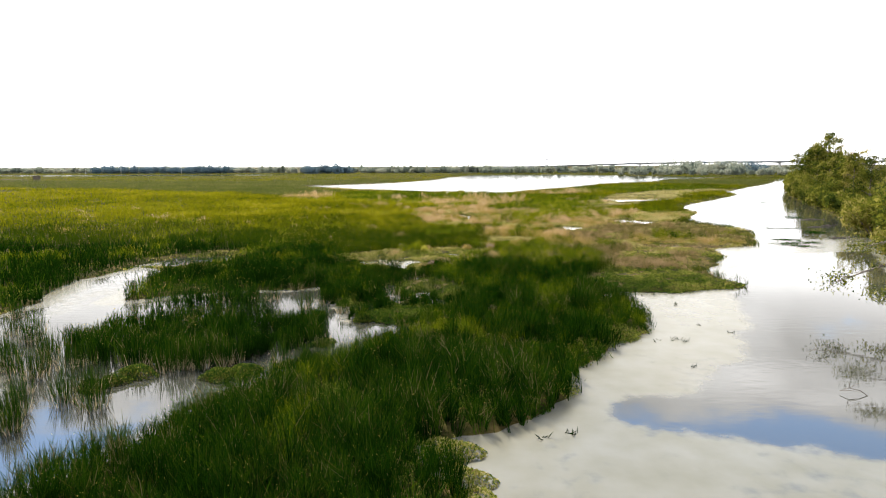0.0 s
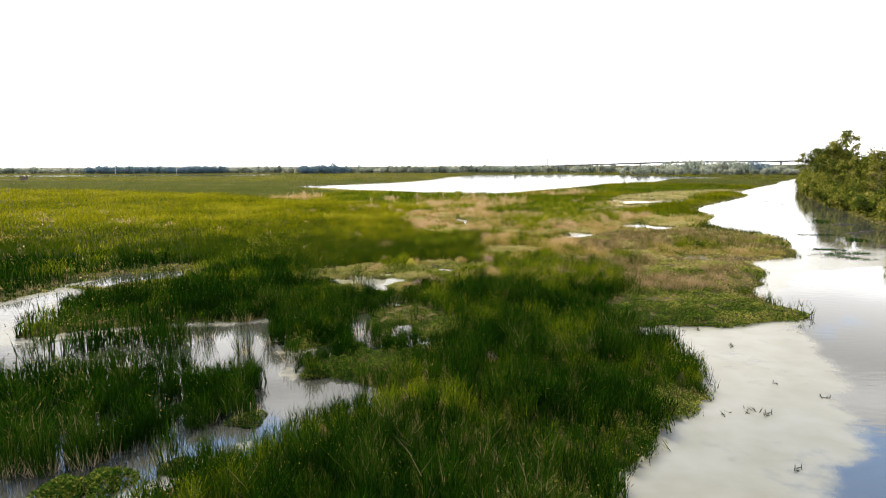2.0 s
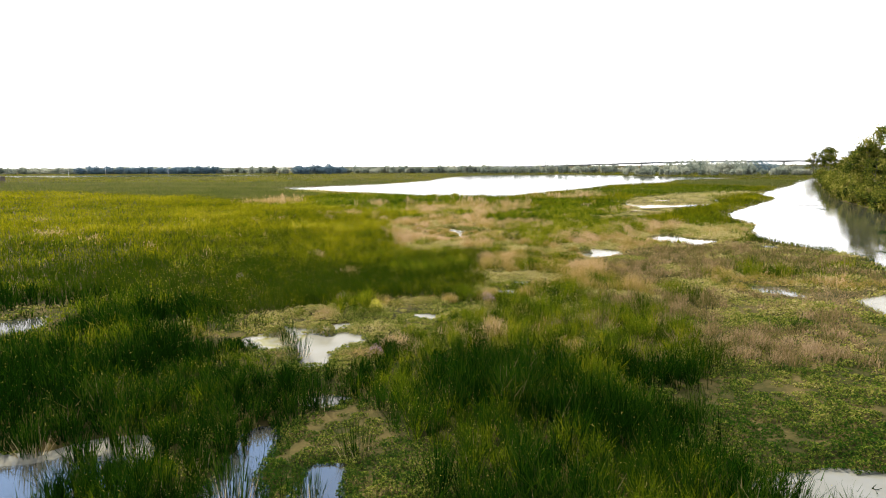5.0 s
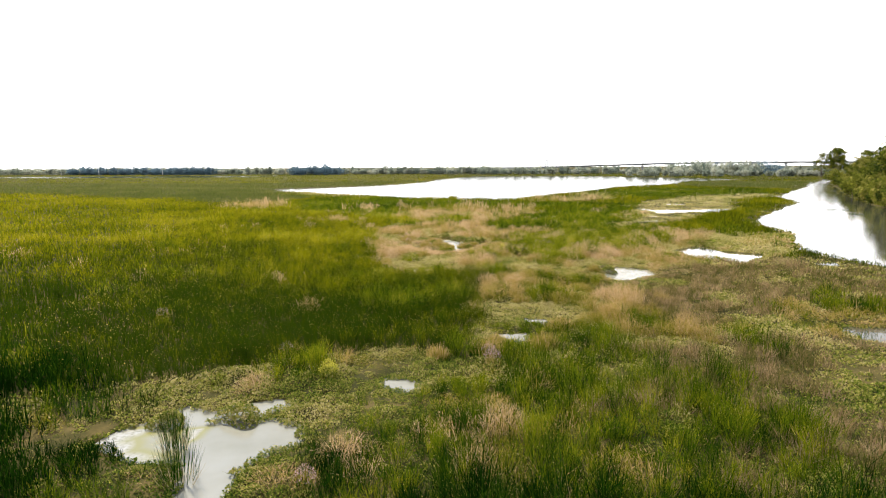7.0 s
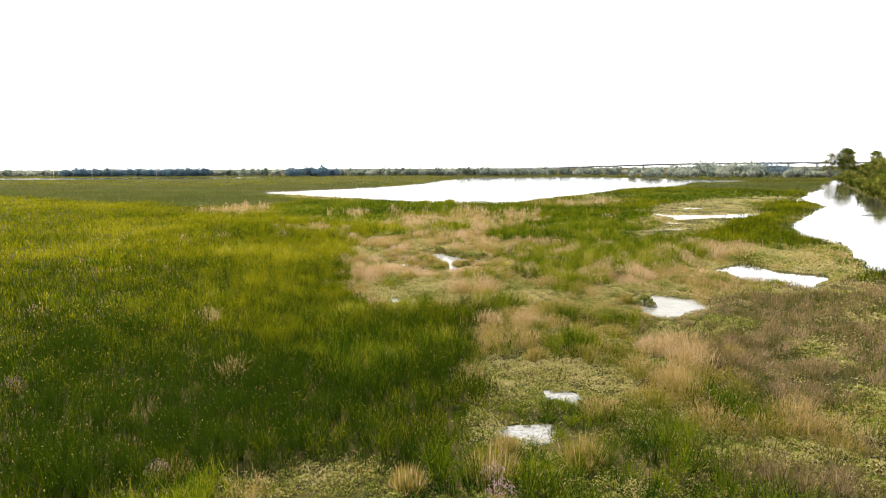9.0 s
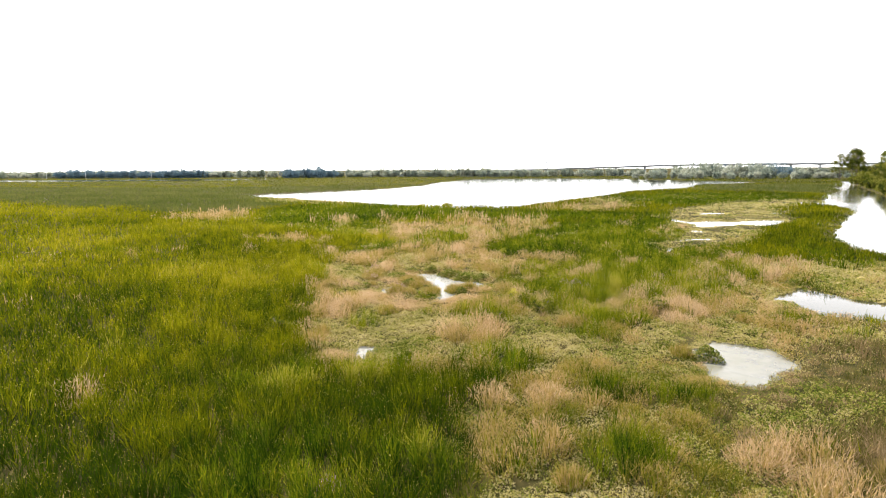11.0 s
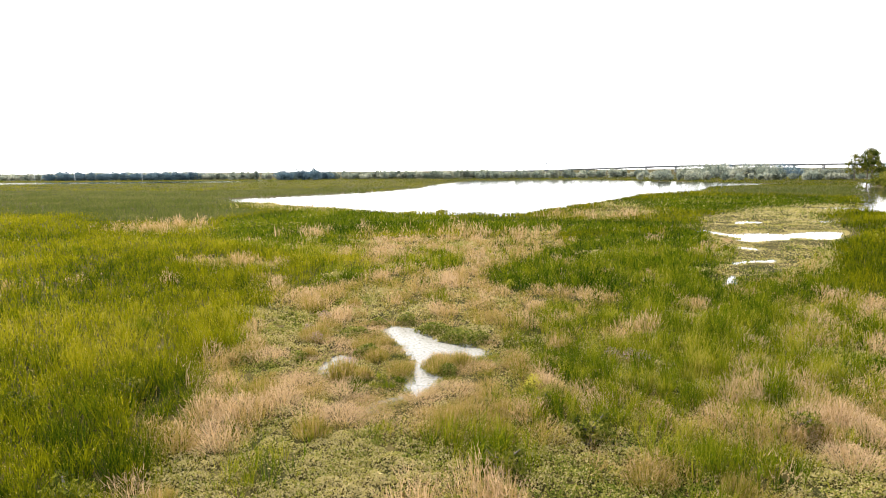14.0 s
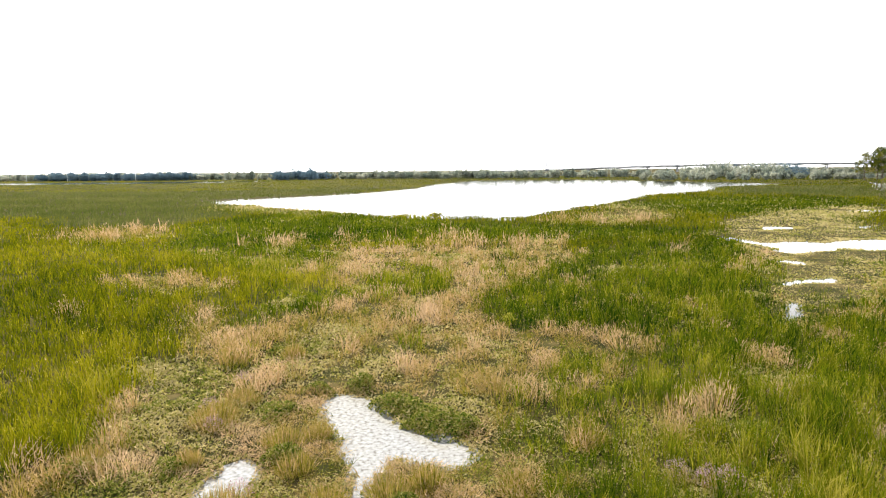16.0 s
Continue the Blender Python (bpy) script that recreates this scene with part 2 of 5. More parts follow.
TREE_LEAF = leaf_material("tree_leaf", [(0.0, (0.014, 0.026, 0.005)), (0.35, (0.052, 0.068, 0.010)), (0.7, (0.150, 0.150, 0.018)), (1.0, (0.26, 0.22, 0.06))], 0.15, thin=0.3, spread=0.55, by_plant=0.45)
# distance haze is mixed into these two leaf colours: paler and bluer
HAZED_WOOD_LEAF = leaf_material("hazed_tree_leaf", [(0.0, (0.110, 0.140, 0.110)), (0.5, (0.230, 0.250, 0.190)), (1.0, (0.390, 0.390, 0.300))], 0.02)
HAZED_PINE_LEAF = leaf_material("hazed_pine_leaf", [(0.0, (0.060, 0.100, 0.125)), (1.0, (0.115, 0.165, 0.190))], 0.02)
BARK = plain_material("tree_bark", [(0.3, (0.05, 0.04, 0.03)), (0.8, (0.16, 0.13, 0.10))], 1.5, 0.9, 0.6)
CONCRETE = plain_material("bridge_concrete", [(0.3, (0.20, 0.21, 0.22)), (0.8, (0.31, 0.32, 0.33))], 0.05, 0.85, 0.1)
METAL = plain_material("painted_metal", [(0.3, (0.55, 0.55, 0.55)), (0.8, (0.75, 0.75, 0.74))], 0.3, 0.5, 0.05)
TIMBER = plain_material("weathered_timber", [(0.3, (0.06, 0.05, 0.04)), (0.8, (0.12, 0.10, 0.08))], 2.0, 0.9, 0.4, gloss=0.05)


# ---- plan of the marsh ----
def lattice(ix, iy, seed):
    h = (ix.astype(np.int64) * 374761393 + iy.astype(np.int64) * 668265263 + seed * 974634777) & 0xFFFFFFFF
    h = ((h ^ (h >> 13)) * 1274126177) & 0xFFFFFFFF
    h = ((h ^ (h >> 16)) * 2246822519) & 0xFFFFFFFF
    return ((h ^ (h >> 15)) & 0xFFFFFF) / 16777216.0


def vnoise(x, y, size, seed, octaves=2):
    """Smooth value noise, 0 to 1, of that wave size in metres."""
    total, amp, norm = 0.0, 1.0, 0.0
    for o in range(octaves):
        u, v = x / size * 2 ** o, y / size * 2 ** o
        i, j = np.floor(u), np.floor(v)
        fu, fv = u - i, v - j
        fu, fv = fu * fu * (3 - 2 * fu), fv * fv * (3 - 2 * fv)
        s = seed * 7 + o
        a = lattice(i, j, s) * (1 - fu) + lattice(i + 1, j, s) * fu
        b = lattice(i, j + 1, s) * (1 - fu) + lattice(i + 1, j + 1, s) * fu
        total = total + amp * (a * (1 - fv) + b * fv)
        norm += amp
        amp *= 0.5
    return total / norm


def inside(poly, x, y):
    """Signed distance to a polygon's edge, positive inside."""
    p = np.array(poly, float)
    lo, hi = p.min(0) - 6, p.max(0) + 6
    out = np.full(x.shape, -9.0)
    near = (x > lo[0]) & (x < hi[0]) & (y > lo[1]) & (y < hi[1])
    if not near.any():
        return out
    px, py = x[near], y[near]
    best, odd = np.full(px.shape, 1e9), np.zeros(px.shape, bool)
    for (ax, ay), (bx, by) in zip(p, np.roll(p, -1, 0)):
        ex, ey = bx - ax, by - ay
        t = np.clip(((px - ax) * ex + (py - ay) * ey) / (ex * ex + ey * ey + 1e-9), 0, 1)
        best = np.minimum(best, (px - ax - t * ex) ** 2 + (py - ay - t * ey) ** 2)
        cross = (ay > py) != (by > py)
        odd ^= cross & (px < ax + (py - ay) * ex / (ey + 1e-12 * (ey == 0)))
    d = np.sqrt(best)
    out[near] = np.where(odd, d, -d)
    return out


WATERS, ZONES, STANDS = [], [], []


def pool(*pts, film=0.0, rough=0.5, swell=0.18):
    WATERS.append((pts, film, rough, swell))


def stand(gaps, *pts):
    STANDS.append((gaps, pts))


def zone(kind, *pts):
    ZONES.append((kind, pts))


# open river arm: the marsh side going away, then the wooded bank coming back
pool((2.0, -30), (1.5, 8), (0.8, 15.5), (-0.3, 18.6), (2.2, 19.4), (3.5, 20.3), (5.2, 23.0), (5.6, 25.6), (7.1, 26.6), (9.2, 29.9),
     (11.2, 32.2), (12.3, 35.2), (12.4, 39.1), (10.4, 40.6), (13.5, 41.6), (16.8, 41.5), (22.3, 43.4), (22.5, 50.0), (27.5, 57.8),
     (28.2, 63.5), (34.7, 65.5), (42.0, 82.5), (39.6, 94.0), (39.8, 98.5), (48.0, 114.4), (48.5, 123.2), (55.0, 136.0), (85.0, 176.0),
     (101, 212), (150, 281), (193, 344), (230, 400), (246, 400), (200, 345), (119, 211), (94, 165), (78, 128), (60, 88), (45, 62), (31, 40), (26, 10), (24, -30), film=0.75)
# lake
pool((-64, 268), (-50, 250), (-27.6, 225.7), (-5.3, 202.7), (6.0, 196), (18.7, 191.5), (28.2, 206), (36.1, 219), (57, 250), (69.5, 277), (102, 304),
     (127, 353), (180, 390), (160, 464), (117, 551), (33, 560), (5.3, 452), (-4.7, 370), (-27, 313.7), film=-0.6, rough=2.0)
# far sheet of water across the marsh
pool((-470, 590), (-300, 560), (-170, 570), (-150, 640), (-300, 650), (-470, 660), film=-0.6, rough=2.0)
# ponds on the left at the start, and the cattail stands that grow out of them
pool((-20, 3), (-14.5, 9), (-11.8, 15.2), (-10.8, 17.6), (-9.6, 19.6), (-8.9, 22), (-7.7, 24.5), (-6.6, 26.6), (-4.9, 28.0), (-2.6, 30.2), (-1.9, 32.2), (-2.7, 33.4), (-5.2, 33.6), (-5.7, 35.6),
     (-4.4, 37.3), (-4.3, 38.6), (-6.2, 37.4), (-8.2, 39.9), (-6.5, 41.7), (-7.3, 44.1), (-10.1, 44.0), (-12.2, 43.1), (-17, 41.7), (-21.6, 39.5), (-22.0, 43), (-24, 51.5),
     (-27.2, 53.6), (-28.6, 47), (-26.8, 40), (-26.9, 35.7), (-31, 28), (-33, 15), (-28, 5), film=0.16)
stand(0.20, (-17.6, 27.2), (-14, 26.4), (-12.1, 26.1), (-9.8, 26.7), (-8, 29.1), (-6.2, 30.6), (-6.5, 33.6), (-8.2, 33.9), (-11.1, 34.4), (-15, 35.2), (-18.2, 33.6), (-19, 29.5))
stand(0.55, (-21.5, 37.2), (-15, 36.8), (-10.6, 37.4), (-10.2, 39.6), (-14, 41.8), (-20.5, 40.2))
stand(0.74, (-31, 25), (-20, 26), (-22, 33), (-30, 34))
stand(0.50, (-7.8, 38.5), (-6.0, 40.0), (-6.3, 43), (-8.4, 44), (-9, 42))
pool((-27.5, 54.4), (-23.7, 53.7), (-20.2, 57.6), (-21.6, 60.2), (-25.8, 58.9), film=-0.1)
pool((-4.6, 44.9), (-3.8, 40.0), (-2.6, 37.8), (-2.0, 38.2), (-3.0, 41.0), (-4.0, 44.9))
pool((-1.7, 42.6), (-0.9, 42.4), (-0.6, 39.0), (0.3, 38.7), (-0.5, 37.9), (-1.4, 39.5))
pool((-2.9, 47.6), (-1.7, 47.2), (-2.0, 46.6), (-2.9, 46.8))
pool((-3.9, 55.4), (-2.9, 55.2), (-3.2, 54.3), (-4.0, 54.6))
# pond with pale scum
pool((-8.4, 54.6), (-6.5, 57.6), (-5.0, 56.9), (-3.4, 58.3), (-3.2, 57.5), (-5.2, 56.0), (-3.1, 56.1), (-1.5, 55.0), (-3.3, 53.4), (-3.2, 51.6), (-4.4, 51.4), (-5.2, 53.8), film=0.8, rough=0.6)
pool((0.4, 60.5), (1.8, 59.9), (1.6, 59.3), (0.3, 59.8), film=0.6, rough=0.25)
# pools among the dry grass
pool((26.3, 97.8), (29.6, 101.4), (31.2, 97.6), (33.8, 94.6), (30.2, 89.8), (29.3, 92.4), (26.9, 93.6), film=0.1)
pool((35.6, 90.2), (37.4, 90.0), (36.8, 88.2), (35.4, 88.6))
pool((16.2, 86.6), (17.9, 88.0), (19.6, 86.9), (19.8, 84.5), (17.0, 81.8), (15.7, 83.0), film=0.62, rough=0.35)
pool((23.6, 68.2), (26.0, 67.8), (26.0, 65.0), (23.9, 65.8))
pool((7.6, 70.5), (8.4, 70.3), (8.3, 69.5), (7.6, 69.7), film=1.5, rough=0.3)
pool((6.0, 67.3), (6.9, 67.2), (6.7, 66.3), (5.8, 66.5), film=1.5, rough=0.3)
pool((0.2, 87.6), (0.7, 87.6), (0.6, 86.2), (0.3, 86.5), film=1.5, rough=0.35)
# the forked pool
pool((2.3, 107.8), (3, 108.5), (4.2, 107.7), (4.6, 105.8), (5.3, 105.1), (6.9, 104.9), (7.5, 103.7), (7.1, 102.7), (6.1, 103), (5.2, 103.4), (4.7, 102.9), (4.4, 101.6), (4.8, 100.7), (5.4, 99.7), (4.8, 98.5), (4.2, 98.1), (4, 99.8), (4.1, 101.3), (4, 102.7), (3.3, 104.6), film=1.5, rough=0.3)
pool((0.2, 101.4), (0.3, 103.3), (1.1, 102.8), (1.1, 100.8), (0.8, 100), film=1.5, rough=0.3)
pool((2.7, 97.3), (4, 98.4), (3.9, 97.7), (3.1, 96.9), (2.8, 95.7), (2.6, 96.1), film=1.5, rough=0.2, swell=-0.12)
# shallow flats by the river
pool((50.6, 171.3), (57.7, 173.8), (56.5, 170.6), film=-0.1, rough=1.2, swell=1.0)
pool((41.7, 161.5), (42.9, 159.8), (44.3, 156.8), (45.2, 153.4), (47.5, 155.8), (50.3, 154.2), (55.3, 156.5), (59.3, 156.8), (55.9, 150.6), (52.4, 148.5), (49.2, 149.9), (45.4, 148), (42.6, 146.6), (43.1, 149.3), (42.8, 153.6), (41.3, 156.4), film=-0.1, rough=0.9, swell=0.5)
pool((66, 173), (68.5, 173.2), (67.0, 169.8), film=-0.1, rough=1.2, swell=1.0)
pool((38, 141.8), (39.6, 141.6), (39.2, 139.6), film=-0.1, swell=0.6)
pool((26.5, 119.5), (29.4, 124.4), (29.8, 124.1), (28.4, 121.9), (28, 120.2), film=-0.1, rough=0.4, swell=0.1)
pool((32.4, 130.4), (37.2, 132.2), (36.6, 130.8), film=-0.1, swell=0.5)
pool((83, 206), (92, 206), (100, 199), (98, 194.6), (86, 202), film=-0.1, rough=1.2, swell=1.0)

zone("cattail", (-90, -40), (30, -40), (30, 40), (13, 41), (14, 47), (9, 58), (0, 60), (-10, 58), (-14, 63), (-30, 66), (-90, 62))
zone("dry", (-3.3, 99.4), (-2.5, 118.3), (9.9, 119.9), (8.9, 98.8), (17.2, 94.7), (25, 89.8), (36.3, 89.3), (39.9, 79.6), (32.7, 63.4), (28.1, 63.1), (26.7, 56.6), (20.2, 49.2), (14.7, 47), (13.9, 55.2), (10.4, 61.2), (5.3, 63.7), (5.2, 76.6), (7.1, 85.9))
zone("broad", (9.6, 43.4), (14.3, 46), (19.2, 47.5), (22.9, 45.8), (19.1, 40.6), (15.8, 40), (13.1, 40.7), (11.7, 38.3), (10.5, 39.8))
zone("broad", (-9.8, 59.5), (-1.3, 63.9), (-0.1, 55.5), (-2.2, 48.5), (-5.4, 49.8))
zone("broad", (-4, 45.4), (-0.9, 46.3), (2.9, 43.5), (1.8, 38.7), (-0.2, 37.7), (-2.2, 39.3))
zone("broad", (-5.5, 33.6), (-3.8, 36.3), (-2.9, 38.2), (-1.3, 37.2), (-0.1, 36.2), (-1.5, 33.9), (-2.5, 32.3), (-3.9, 32.3))
zone("broad", (-7.6, 39.4), (-5, 39.4), (-3.9, 38.2), (-5.9, 36.1))
zone("green", (-0.8, 56.5), (2.2, 59.8), (5.2, 58.5), (12.1, 58.4), (14.4, 56.2), (12.3, 50.5), (-0.4, 50.7))
zone("green", (6.6, 55.9), (12.0, 57.6), (14.2, 55.8), (12.2, 50.2), (5.0, 50.2))
zone("broad", (-8.2, 58.7), (-6.1, 60.7), (-3.2, 64.7), (3.2, 64.6), (5.2, 61.2), (1.8, 57.4), (-0.6, 55.5), (-1.3, 53.5), (-5.8, 54.7))
zone("broad", (-10.5, 54), (-10.3, 56.6), (-8.9, 57.6), (-7.1, 55.6), (-9, 53.3), (-9.1, 52))
zone("dry", (-4.1, 96.7), (-4, 116), (9.1, 123.3), (9.8, 105.8), (18.2, 95.8), (25.3, 95.5), (34.9, 79.9), (28.4, 71), (22.1, 68.5), (21, 60.9), (16.3, 54.4), (14.4, 56.2), (12.9, 57.8), (12.5, 61), (8.9, 66.5), (6.5, 65.5), (4.6, 71.6), (5.4, 78.6), (7.9, 83.1), (-1.1, 86.1))
zone("green", (6, 65.5), (8.9, 66.5), (12.5, 61), (12.1, 58.4), (7.1, 57.4), (5, 58.5))
zone("broad", (16.4, 68.6), (22.2, 72.7), (22.2, 67.3), (16.4, 64.3))
zone("broad", (19.3, 63.3), (23.4, 64.1), (18.7, 57.7), (17.1, 58.3))
zone("broad", (33.8, 110.7), (47.2, 113.4), (37.2, 95), (31, 91.4), (30.6, 97.4))
zone("broad", (5.8, 75.8), (9.1, 74.8), (11, 72.3), (8.8, 67.5), (5.7, 64.3), (4.4, 62.4), (0.9, 61.9), (4.1, 65), (4.7, 67.6))
zone("dry", (-2.5, 88.3), (-5, 100.6), (-4.2, 113.4), (0.7, 118.7), (9.7, 134.5), (9.2, 115.4), (7.7, 103), (9, 92), (11.9, 90.4), (18.2, 95.2), (32.5, 114.2), (38, 111.4), (15.7, 80.9), (7.7, 81), (6.6, 83.6), (4.2, 85.2), (3.8, 88.2), (0.8, 84.5), (-1.9, 85.3))
zone("green", (-0.1, 83.7), (0.4, 86.2), (3.6, 86.1), (3.9, 84), (2.5, 82), (0.6, 82.1))
zone("broad", (7.1, 88.1), (10.4, 89.2), (12.8, 86.9), (13.1, 83.5), (12.6, 81), (9.2, 81.3), (7.4, 83.6))
zone("broad", (22, 96.1), (30.4, 105.4), (36.3, 109.1), (30.6, 101.4), (24.7, 95), (20.7, 91.6))
zone("green", (8.3, 96.5), (11.3, 100), (13.5, 91.8), (9.8, 91.2))
zone("green", (9.5, 118.3), (16, 134), (35.5, 144.9), (31.2, 128.2), (36.8, 123.7), (24.6, 99.5), (18.8, 95.2), (13.4, 95.3), (8.4, 100.1))
zone("broad", (38.5, 152.6), (52.3, 172.9), (71.2, 178), (51.6, 143.7), (36.8, 123.7), (28.7, 122.3), (34.3, 138.4))
zone("dry", (-6.8, 115), (-5, 119.6), (0.1, 123.9), (3.3, 129.6), (7.4, 125.3), (10.4, 118.9), (12.6, 114.2), (15.3, 114.1), (11.3, 106.8), (8.3, 108.1), (4.6, 111), (1.8, 108.3), (-1.1, 107.8))
zone("broad", (-7.2, 111.4), (-2.8, 112.9), (-1.3, 107.2), (1.3, 105.1), (0.1, 101.3), (-3.1, 102.8), (-5, 106.3))
zone("dry", (-1.8, 108.4), (1.5, 107.7), (3.6, 102.6), (4.5, 100.4), (0.9, 100.1), (-3.6, 100.8), (-4.4, 103.6), (-0.2, 103.1))
zone("broad", (2.3, 110.3), (6.6, 110.9), (7.4, 107.5), (8.6, 103.2), (7.5, 102.5), (4.7, 104.6), (2.5, 107.7))
zone("green", (7.3, 100), (8.6, 103.2), (11.1, 106.8), (16.6, 114), (12.8, 115.2), (9.7, 121.8), (13.6, 129), (27.5, 128.2), (30.9, 117.9), (17.5, 99.7))
zone("dry", (9.3, 109.4), (11.9, 110.7), (11.3, 106.8), (9.4, 105.3))
zone("green", (-35.8, 189.6), (-26.7, 214.7), (5.8, 188), (25.1, 175.1), (46.2, 168.4), (38.5, 159.6), (21.6, 158), (-4.9, 154.6), (-22.6, 151))
zone("dry", (-22.1, 133.5), (-17.7, 134.5), (-10.2, 129.2), (-11.8, 126.3))
zone("dry", (-3.4, 145.1), (3.1, 148.9), (16.6, 147.8), (13.9, 136.8), (9.5, 129.2), (6.6, 134.4))
zone("dry", (26.7, 198.6), (46.5, 227.7), (47.3, 194.2), (38.8, 178.4), (25.2, 180))
zone("dry", (-51.4, 228.5), (-50.8, 253.9), (-23.4, 210.7), (-40.3, 206.5))
# far belts under cloud shade, drawn as the darker rush
zone("rush", (-330, 430), (-217.4, 376.1), (-121.9, 353.2), (-47, 380.2), (-6.8, 390.8), (-26.4, 309.4), (-49.1, 254.7), (-55.5, 229.5), (-33.6, 175.3), (-114.7, 232.5), (-230, 265))
zone("rush", (95.5, 288.3), (151.6, 353.8), (187.1, 342.8), (118.8, 244.2))
zone("green", (52.2, 230.9), (85.4, 263.7), (111.6, 237.9), (78.6, 194.3), (54.4, 193.6))

zone("brown", (14.2, 79.7), (24, 89.3), (36.4, 93), (41, 82.3), (35.6, 68.7), (29.6, 67.5), (24.7, 72.3), (14.8, 66.9))
zone("brown", (13.8, 60.8), (21.6, 64.4), (28.6, 61.8), (26.5, 56.7), (21.5, 53), (16.2, 46.9), (14.6, 50.9), (12.8, 53.8))
zone("broad", (10.5, 43.4), (13.1, 41.4), (16.3, 41.1), (20.8, 42.1), (22.5, 44.3), (21.6, 46.9), (19.7, 50), (14.3, 50.1), (10.8, 46.5))
zone("brown", (19.2, 83.9), (26, 84.2), (37.4, 83.3), (28.5, 71.1), (24.2, 72), (20.3, 76.2), (16.8, 79.3))
zone("broad", (-3.5, 96.1), (6.4, 93.7), (17.1, 91.5), (22.3, 93.1), (19.2, 86.7), (12.6, 84.7), (6.2, 84.3), (-2.1, 87.4))
zone("brown", (21.2, 87.6), (32.3, 86.4), (24.8, 76.1), (21.6, 76.1), (18.8, 78.9), (17.2, 80.7))
zone("flat", (40.8, 159), (52.1, 180.5), (64.8, 192.4), (87.5, 210.3), (99.5, 217.1), (76.1, 181.3), (69.2, 167.9), (60.1, 151.8), (48.6, 141.8), (37.1, 127.3), (34.2, 124.8), (28.6, 122.4), (29.6, 126.9), (30.7, 134), (38.2, 142.6))
zone("brown", (25, 192.1), (45.3, 229), (55.7, 244.9), (55.3, 217.3), (43.5, 186.7), (32.3, 182.8))
zone("brown", (-63.7, 248.6), (-50.7, 252.4), (-26.9, 213.2), (-19.4, 201.3), (-37.5, 200.5))
zone("dry", (-6.8, 151.3), (19.7, 155.2), (17.9, 137.8), (11.2, 126), (3.7, 123.8), (-1.5, 130.9))
zone("green", (0.6, 132.7), (6.6, 135), (7.2, 125.9), (2.2, 124.3))
zone("green", (-6.4, 130.1), (-0.6, 128.2), (0.2, 121.3), (-4, 121))
zone("green", (-23.4, 152.6), (-11.3, 159.7), (-3.6, 146.6), (-3.3, 133.5), (-10.6, 136.7))
zone("dry", (-43.5, 163.2), (-40.5, 178), (-29.7, 168.8), (-32.2, 157.5))
zone("dry", (-22, 134.1), (-16.8, 135.6), (-8.4, 131.3), (-9.7, 127.9), (-17.9, 130.5))
zone("dry", (8.1, 117.4), (13.5, 118.6), (17.1, 116.4), (16.6, 113.2), (12.1, 111.7), (8.5, 114))
zone("green", (9.4, 123), (14.4, 134.5), (23.4, 151.9), (39.4, 158.5), (36.5, 138.5), (26.6, 119.6), (23.4, 118.4), (16.2, 117.1), (10.2, 117.4))
zone("broad", (-27, 49.5), (-21.5, 49.5), (-17.5, 56), (-20, 58.5), (-23.5, 53.4), (-27.5, 54))
zone("bare", (-3.3, 101.9), (-1.5, 104.1), (-0.9, 103.7), (-2.3, 101.6))
zone("bare", (-9.3, 23.1), (-8.3, 24.2), (-7.4, 23.9), (-7.8, 22.6))

KINDS = ("sedge", "cattail", "dry", "broad", "green", "rush", "bare", "brown", "flat")
SEDGE_K, CATTAIL_K, DRY_K, BROAD_K, GREEN_K, RUSH_K = range(6)
BROWN_K, FLAT_K = 7, 8


def warp(x, y, rough):
    k = rough * 3.2
    return (x + k * (vnoise(x, y, 2.6, 11, 3) - 0.5), y + k * (vnoise(x, y, 2.6, 12, 3) - 0.5))


def water_field(x, y):
    """Metres inside the nearest water's edge (negative on land), and its share of scum."""
    depth, film = np.full(x.shape, -9.0), np.zeros(x.shape)
    wx, wy = warp(x, y, 1.0)
    for pts, f, rough, swell in WATERS:
        d = inside(pts, x + rough * (wx - x), y + rough * (wy - y)) + swell
        film = np.where(d > depth, f, film)
        depth = np.maximum(depth, d)
    return depth, film


